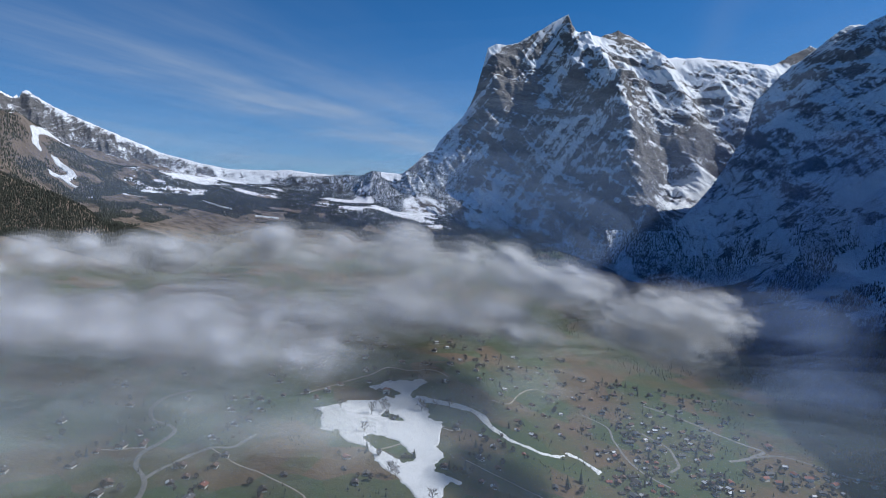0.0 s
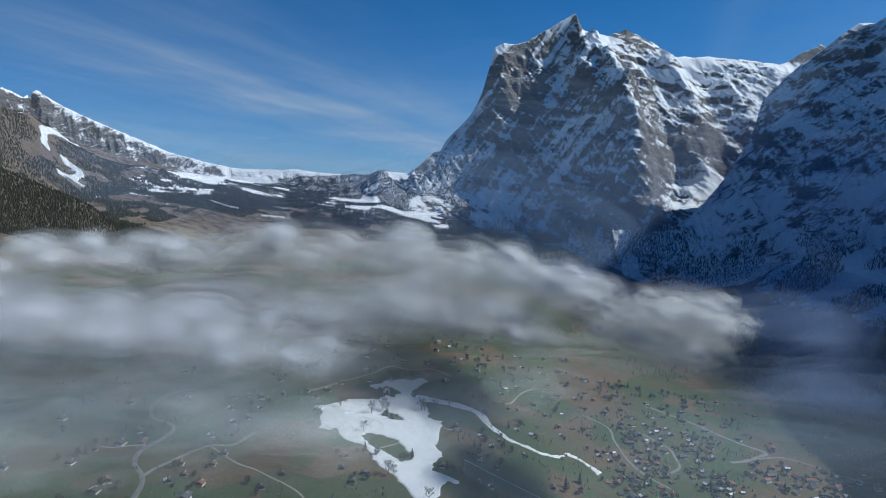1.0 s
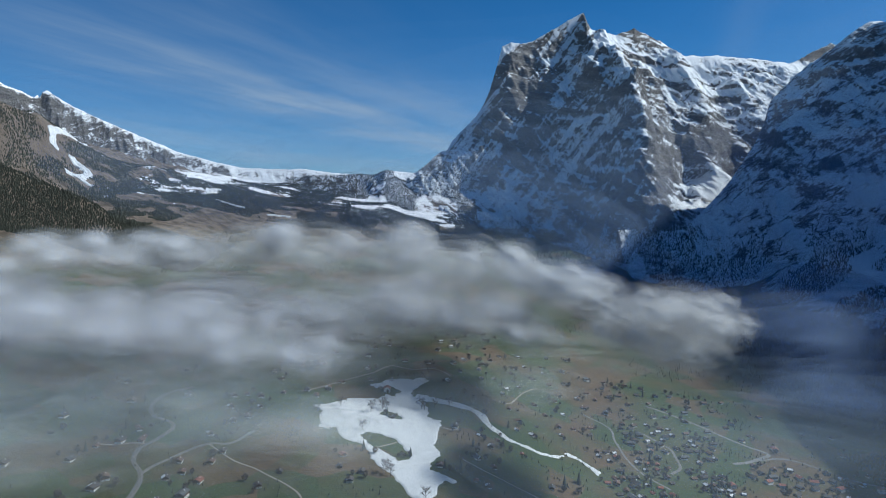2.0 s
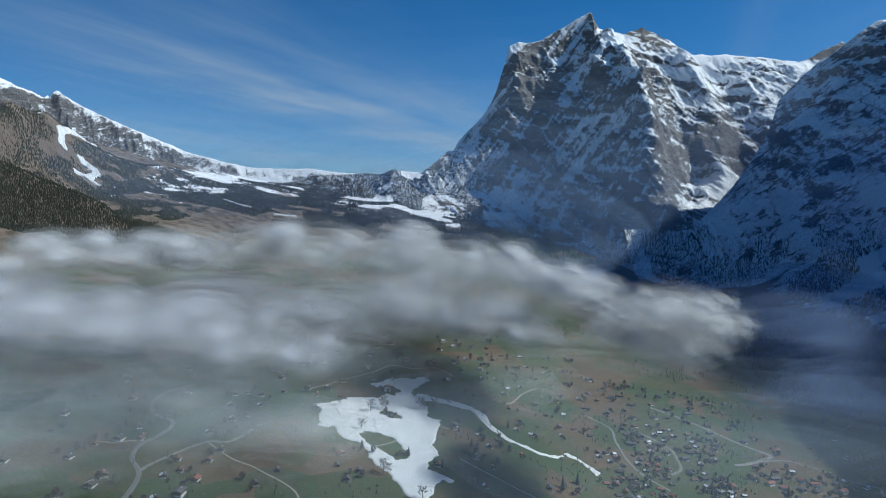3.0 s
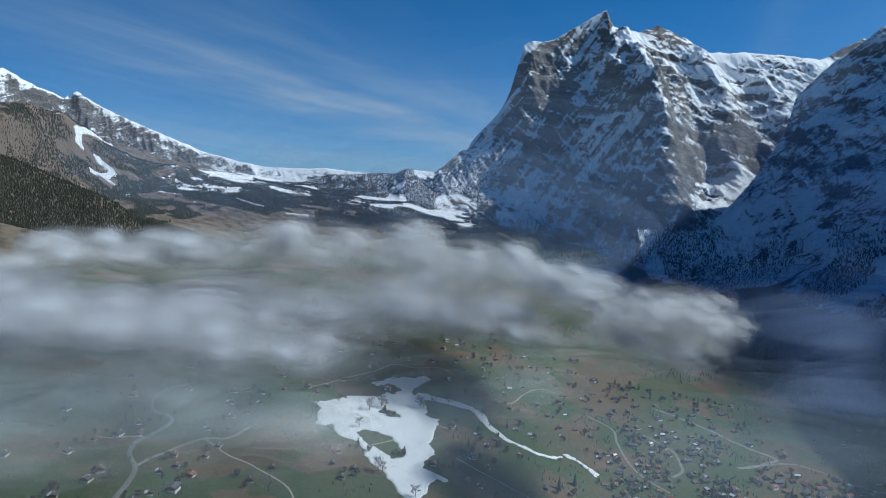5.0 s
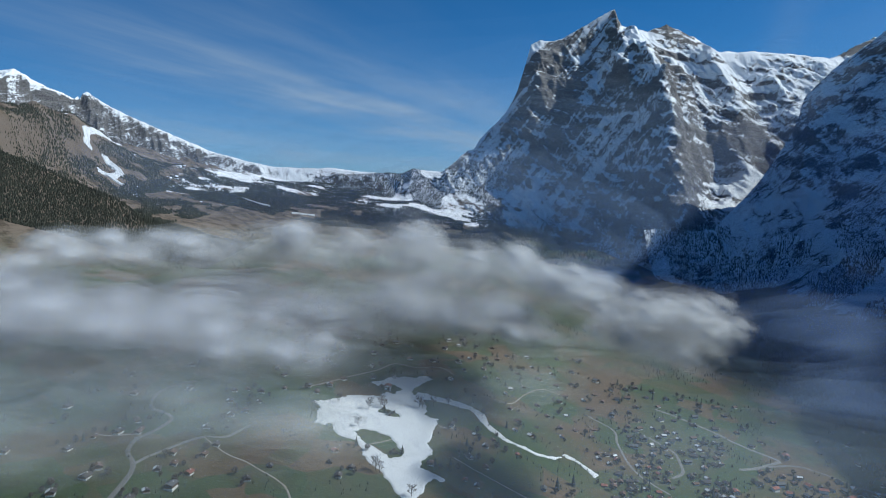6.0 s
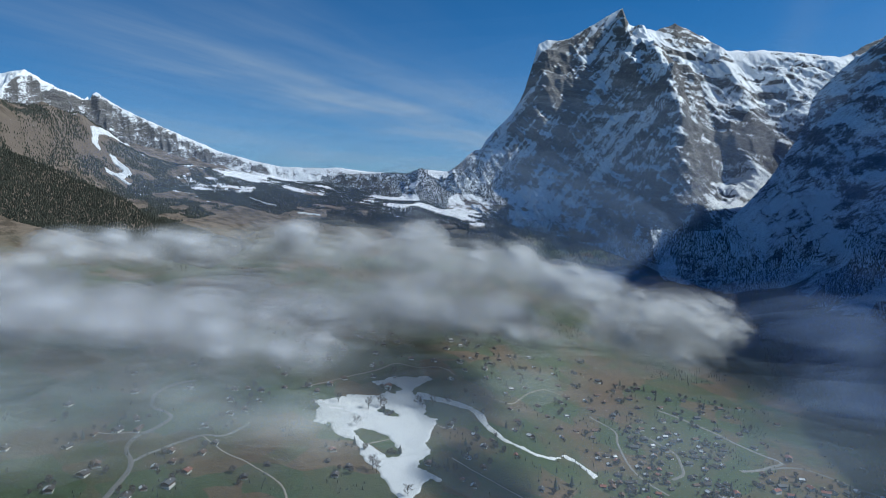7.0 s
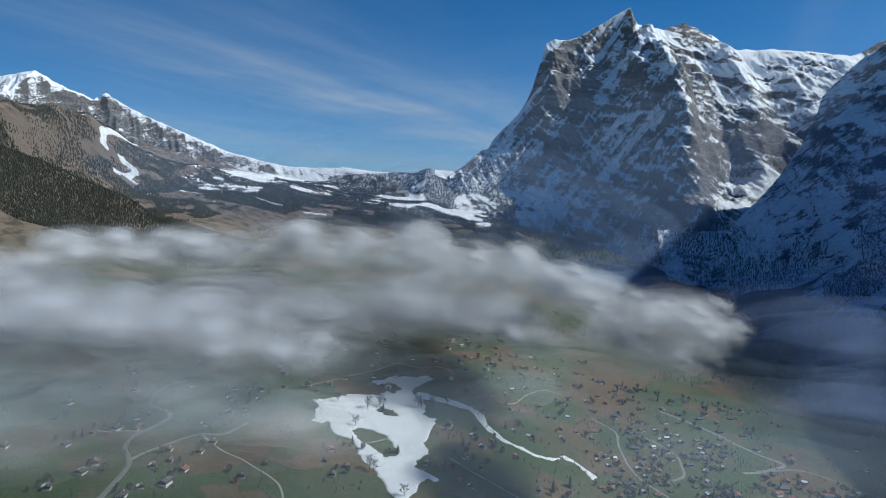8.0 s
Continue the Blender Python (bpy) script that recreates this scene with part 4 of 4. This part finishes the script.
def bare_tree(tall, seed):
    r = random.Random(seed)
    root = tagged(new("bare_tree"), "large leafless deciduous tree with fine grey-brown twigs", "tree", "leafless trees")
    bm, limbs, twigs = bmesh.new(), bmesh.new(), bmesh.new()
    limb(bm, Vector((0, 0, -1)), Vector((0, 0, tall * 0.22)), tall * 0.026, tall * 0.02, 7)
    limb(bm, Vector((0, 0, tall * 0.22)), Vector((0.3, 0.2, tall * 0.62)), tall * 0.02, tall * 0.008, 6)

    def grow(p, d, length, rad, level):
        q = p + d * length
        limb(limbs if level < 3 else twigs, p, q, rad, rad * 0.55, 4 if level < 2 else 3)
        if level >= 4:
            return
        for _ in range(4 if level < 3 else 5):
            turn = Vector((r.gauss(0, 1), r.gauss(0, 1), r.gauss(0.25, 0.6))).normalized()
            grow(p + d * length * r.uniform(0.45, 1.0), (d + 0.75 * turn).normalized(), length * r.uniform(0.55, 0.75), rad * 0.62, level + 1)
    for k in range(7):
        a, h = k * 2.4, tall * (0.2 + 0.06 * k)
        grow(Vector((0, 0, h)), Vector((math.cos(a), math.sin(a), 0.9 + 0.1 * k)).normalized(), tall * 0.25, tall * 0.0135, 1)
    part("trunk", bm, BARK, root)
    part("limbs", limbs, BARK, root)["kind"] = "stuff"
    part("twigs", twigs, TWIG, root)["kind"] = "stuff"
    return root


def bushy_tree(tall, seed):
    r = random.Random(seed)
    root = tagged(new("bushy_tree"), "small rounded leafless tree with a dense dark tangle of twigs", "tree", "garden trees")
    bm, tangle = bmesh.new(), bmesh.new()
    limb(bm, Vector((0, 0, -0.6)), Vector((0.1, 0, tall * 0.6)), tall * 0.03, tall * 0.012, 6)
    for _ in range(170):
        d = Vector((r.gauss(0, 1), r.gauss(0, 1), r.gauss(0, 1))).normalized() * r.uniform(0.35, 1.0) ** 0.6
        c = Vector((d.x * tall * 0.36, d.y * tall * 0.36, tall * 0.58 + d.z * tall * 0.42))
        for _ in range(2):
            a, b = (Vector((r.gauss(0, 1), r.gauss(0, 1), r.gauss(0.4, 1))).normalized() * tall * r.uniform(0.05, 0.12) for _ in range(2))
            tangle.faces.new([tangle.verts.new(p) for p in (c - a * 0.6, c + b, c + a)])
    part("trunk", bm, BARK, root)
    part("twigs", tangle, TWIG, root)["kind"] = "stuff"
    return root


def fir_tree(tall, seed):
    r = random.Random(seed)
    root = tagged(new("fir_tree"), "dark green fir tree with drooping ragged boughs", "tree", "fir trees")
    bm, crown = bmesh.new(), bmesh.new()
    limb(bm, Vector((0, 0, -1)), Vector((0, 0, tall * 0.95)), tall * 0.018, 0.05, 6)
    tiers = 13
    for t in range(tiers):
        z = tall * (0.08 + 0.86 * t / tiers)
        reach = tall * 0.19 * (1 - t / tiers) ** 0.85 + 0.4
        n = 9
        for k in range(n):
            a = 6.2832 * k / n + r.uniform(-0.3, 0.3)
            l, w = reach * r.uniform(0.7, 1.25), reach * 0.42
            c, s = math.cos(a), math.sin(a)
            root_p = Vector((0, 0, z + tall * 0.06))
            tip = Vector((c * l, s * l, z - l * 0.25))
            m1 = Vector((c * l * 0.6 - s * w, s * l * 0.6 + c * w, z - l * 0.1))
            m2 = Vector((c * l * 0.6 + s * w, s * l * 0.6 - c * w, z - l * 0.1))
            low = Vector((c * l * 0.5, s * l * 0.5, z - l * 0.3))
            vs = [crown.verts.new(p) for p in (root_p, m1, tip, m2, low)]
            for f in ((0, 1, 2), (0, 2, 3), (1, 4, 2), (2, 4, 3), (0, 4, 1), (0, 3, 4)):
                crown.faces.new([vs[i] for i in f])
    part("trunk", bm, FIR_BARK, root)
    part("crown", crown, FIR, root)["kind"] = "stuff"
    return root


def at_ground(x, y, turn=0, sink=0.2):
    return pose(x, y, float(ground_z(x, y)) - sink, 0, 0, turn)


bushes = [bushy_tree(7.5, 11), bushy_tree(6, 12), bushy_tree(10, 13)]
bare = [bare_tree(21, 3), bare_tree(17, 8)]
firs = [fir_tree(19, 5), fir_tree(13, 6)]
BARE_AT = [(-104, 945, 0), (-89, 961, 0), (-83, 957, 1), (-32, 975, 0), (-27, 973, 1), (-63, 781, 0), (-57, 776, 1), (-150, 948, 1), (-176, 911, 1), (-12, 736, 1), (-89, 1087, 1), (-12, 985, 1), (10, 1000, 1), (-107, 884, 1)]
FIR_AT = [(28, 805, 0), (20, 812, 1), (12, 805, 0), (8, 812, 1), (-5, 818, 0), (34, 812, 1), (-37, 832, 1), (-42, 838, 1), (82, 906, 0), (88, 912, 1), (58, 908, 1), (95, 905, 0), (166, 857, 0), (175, 850, 1), (181, 856, 0),
          (190, 884, 0), (186, 868, 1), (160, 846, 1), (45, 882, 1), (50, 888, 0), (-85, 826, 1), (-98, 832, 1), (-110, 825, 1), (-398, 701, 0), (-390, 706, 1), (-204, 713, 1), (-330, 653, 1), (-80, 944, 1), (-72, 940, 1), (62, 1000, 1)]
used = set()
SCRUB_AT = [(x + 3, y - 2, k % 3) for k, (x, y, _) in enumerate(FIR_AT) if k % 3] + [(-48, 830, 0), (-44, 828, 1), (-52, 826, 1), (-74, 938, 0), (-66, 942, 1), (-84, 950, 1), (-88, 1022, 1), (-100, 1028, 0)]
FIR_AT = FIR_AT[::3]
for protos, spots in ((bare, BARE_AT), (firs, FIR_AT + [(190, 888, 1)]), (bushes, SCRUB_AT)):
    for x, y, k in spots:
        m = at_ground(x, y, rnd.uniform(0, 360))
        if (id(protos), k) in used:
            copy_thing(protos[k], m)
        else:
            protos[k].matrix_basis = m
            used.add((id(protos), k))
placed, homes = 0, list(taken)
while placed < 420:
    hx, hy = rnd.choice(homes)
    turn, far_off = rnd.uniform(0, 6.28), rnd.uniform(9, 17)
    x, y = hx + far_off * math.cos(turn), hy + far_off * math.sin(turn)
    if inside(np.array([x]), np.array([y]), FIELD)[0] or np.min(np.hypot(lanes[:, 0] - x, lanes[:, 1] - y)) < 6 or np.min(np.hypot(track_lines[:, 0] - x, track_lines[:, 1] - y)) < 12:
        continue
    if min((x - a) ** 2 + (y - b) ** 2 for a, b in taken) < 36:
        continue
    taken.append((x, y))
    m = at_ground(x, y, rnd.uniform(0, 360))
    copy_thing(rnd.choice((*bushes, *bushes, firs[1])), m)
    placed += 1

# ---------------------------------------------------------------- fog, mist and haze
def ball():
    bm = bmesh.new()
    bmesh.ops.create_icosphere(bm, subdivisions=3, radius=1.0)
    points = np.array([v.co for v in bm.verts])
    tris = np.array([[v.index for v in f.verts] for f in bm.faces])
    bm.free()
    return points, tris


BALL, BALL_TRIS = ball()


def cloud(name, mat, billows, label, category="cloud", shells=5, warp=0.18, seed=0):
    """Cloud made of soft billows: each a set of thin nested shells, denser inwards, so that it has no hard rim. billows: x, y, z, and the three half sizes."""
    root = tagged(new(name), label, category)
    rng = np.random.default_rng(seed)
    for k in range(shells):
        verts, faces, fade = [], [], []
        for n, (x, y, z, rx, ry, rz) in enumerate(billows):
            size = (k + rng.uniform(0.5, 1.5)) / (shells + 0.5)
            rough = fbm(BALL[:, 0] * 1.3 + 7.7 * n + 0.35 * k, BALL[:, 2] * 1.3 + BALL[:, 1] * 0.9 + 3.1 * n, 3, seed + 400)
            p = BALL * (size * (1 + warp * 1.6 * rough))[:, None] * (rx, ry, rz)
            verts.append(p + (x, y, z) + rng.uniform(-0.06, 0.06, 3) * (rx, ry, rz))
            faces.append(BALL_TRIS + n * len(BALL))
            fade.append(np.full(len(BALL), min(1.0, max(0.0, 0.05 + 1.7 * (1 - size)))))
        me = mesh_of("cloud_layer", np.concatenate(verts).tolist(), np.concatenate(faces).tolist(), mat)
        me.attributes.new("fade", "FLOAT", "POINT").data.foreach_set("value", np.concatenate(fade).astype(np.float32))
        new("cloud_layer", me).parent = root
    return root


def billowed(lumps, seed, depth=1.0, flat=0.8, small=4):
    """Billows for a row of lumps (x, y, z, radius): broad cores, and smaller heads over the top and front of each."""
    r = random.Random(seed)
    out = []
    for x, y, z, big in lumps:
        out.append((x, y + r.uniform(0, 0.4) * big, z - 0.25 * big, big * 1.7, big * 1.5 * depth, big * flat * 1.25))
        for _ in range(small):
            a, up, s = r.uniform(0, 6.283), r.uniform(-0.3, 0.7), r.uniform(0.40, 0.65)
            reach = math.sqrt(1 - up * up)
            out.append((x + math.cos(a) * reach * big * 0.9, y + math.sin(a) * reach * big * depth * 0.7, z + up * big * flat * 0.7, big * s * 1.3, big * s * 1.2 * depth, big * s * 0.95))
    return out


FAR_BANK = [(-1080, 1150, 275, 90), (-960, 1130, 280, 85), (-840, 1100, 285, 72), (-723, 1080, 270, 52), (-653, 1080, 326, 52), (-573, 1150, 326, 54), (-502, 1250, 324, 60), (-430, 1400, 330, 72), (-282, 1350, 322, 76),
            (-133, 1300, 318, 82), (-6, 1250, 300, 84), (99, 1180, 292, 72), (174, 1120, 284, 62), (228, 1050, 270, 50), (-71, 1150, 244, 66), (58, 1080, 226, 58), (140, 1030, 212, 46)]
NEAR_BANK = [(-840, 900, 240, 85), (-714, 880, 243, 74), (-615, 880, 254, 62), (-511, 870, 250, 60), (-410, 860, 242, 58), (-320, 850, 234, 55), (-240, 840, 224, 50), (-165, 835, 210, 42)]
PUFFS = [(250, 840, 266, 38), (290, 820, 274, 44), (326, 815, 266, 40), (348, 815, 254, 30), (278, 820, 232, 40), (316, 825, 228, 36), (222, 850, 238, 30)]
cloud("fog_bank", CLOUD, billowed(FAR_BANK, 1, 1.9, 0.8, 3), "long soft grey-white bank of fog hanging over the valley", shells=7, seed=1)
cloud("fog_bank", THIN, billowed(NEAR_BANK, 2, 1.9, 0.85, 3), "low pale drift of fog over the hamlet", shells=8, seed=2)
cloud("fog_bank", PUFF, billowed(PUFFS, 3, 1.7, 0.85, 3), "rounded white puff of cloud over the village", shells=9, warp=0.24, seed=3)
cloud("fog", THIN, [(-900, 1030, 245, 280, 200, 75), (-620, 1000, 240, 260, 200, 72), (-380, 1000, 235, 240, 190, 68), (-210, 1040, 230, 190, 170, 66), (-60, 1090, 215, 150, 120, 46), (95, 1080, 228, 130, 120, 50), (-420, 1240, 255, 320, 200, 70), (-100, 1180, 235, 200, 160, 60)],
      "low sheet of fog between the two banks", "fog", 9, 0.3, seed=8)
cloud("mist", VEIL, [(-620, 760, 190, 300, 200, 60), (-330, 720, 180, 260, 180, 50), (-450, 560, 190, 300, 150, 55), (-300, 960, 190, 300, 160, 60), (-60, 1120, 190, 230, 150, 50), (150, 1030, 190, 170, 110, 45),
                     (240, 900, 190, 130, 90, 40), (-50, 1400, 230, 360, 220, 80), (-800, 980, 210, 300, 200, 70), (-140, 720, 150, 150, 120, 40), (-420, 620, 130, 280, 160, 60), (110, 960, 140, 190, 130, 60)],
      "thin veil of mist over the meadows and houses", "mist", 8, 0.35, seed=4)
# shells added in front of the mountains; their tint lifts the dark rock
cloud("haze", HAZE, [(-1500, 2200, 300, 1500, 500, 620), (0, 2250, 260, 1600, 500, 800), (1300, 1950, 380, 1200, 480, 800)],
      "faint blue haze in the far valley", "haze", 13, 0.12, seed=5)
# tinted shells added to brighten the shaded slopes and ground behind them
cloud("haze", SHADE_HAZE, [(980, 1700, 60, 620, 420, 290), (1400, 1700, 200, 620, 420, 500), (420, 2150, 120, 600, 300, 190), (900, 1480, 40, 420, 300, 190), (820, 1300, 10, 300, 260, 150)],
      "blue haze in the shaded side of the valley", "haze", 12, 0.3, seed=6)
# bluish shells added low over the houses to lighten the dark ground
cloud("haze", AIR, [(-600, 640, 190, 900, 380, 110), (300, 660, 165, 850, 380, 110)], "faint haze in the air above the village", "haze", 7, 0.2, seed=7)
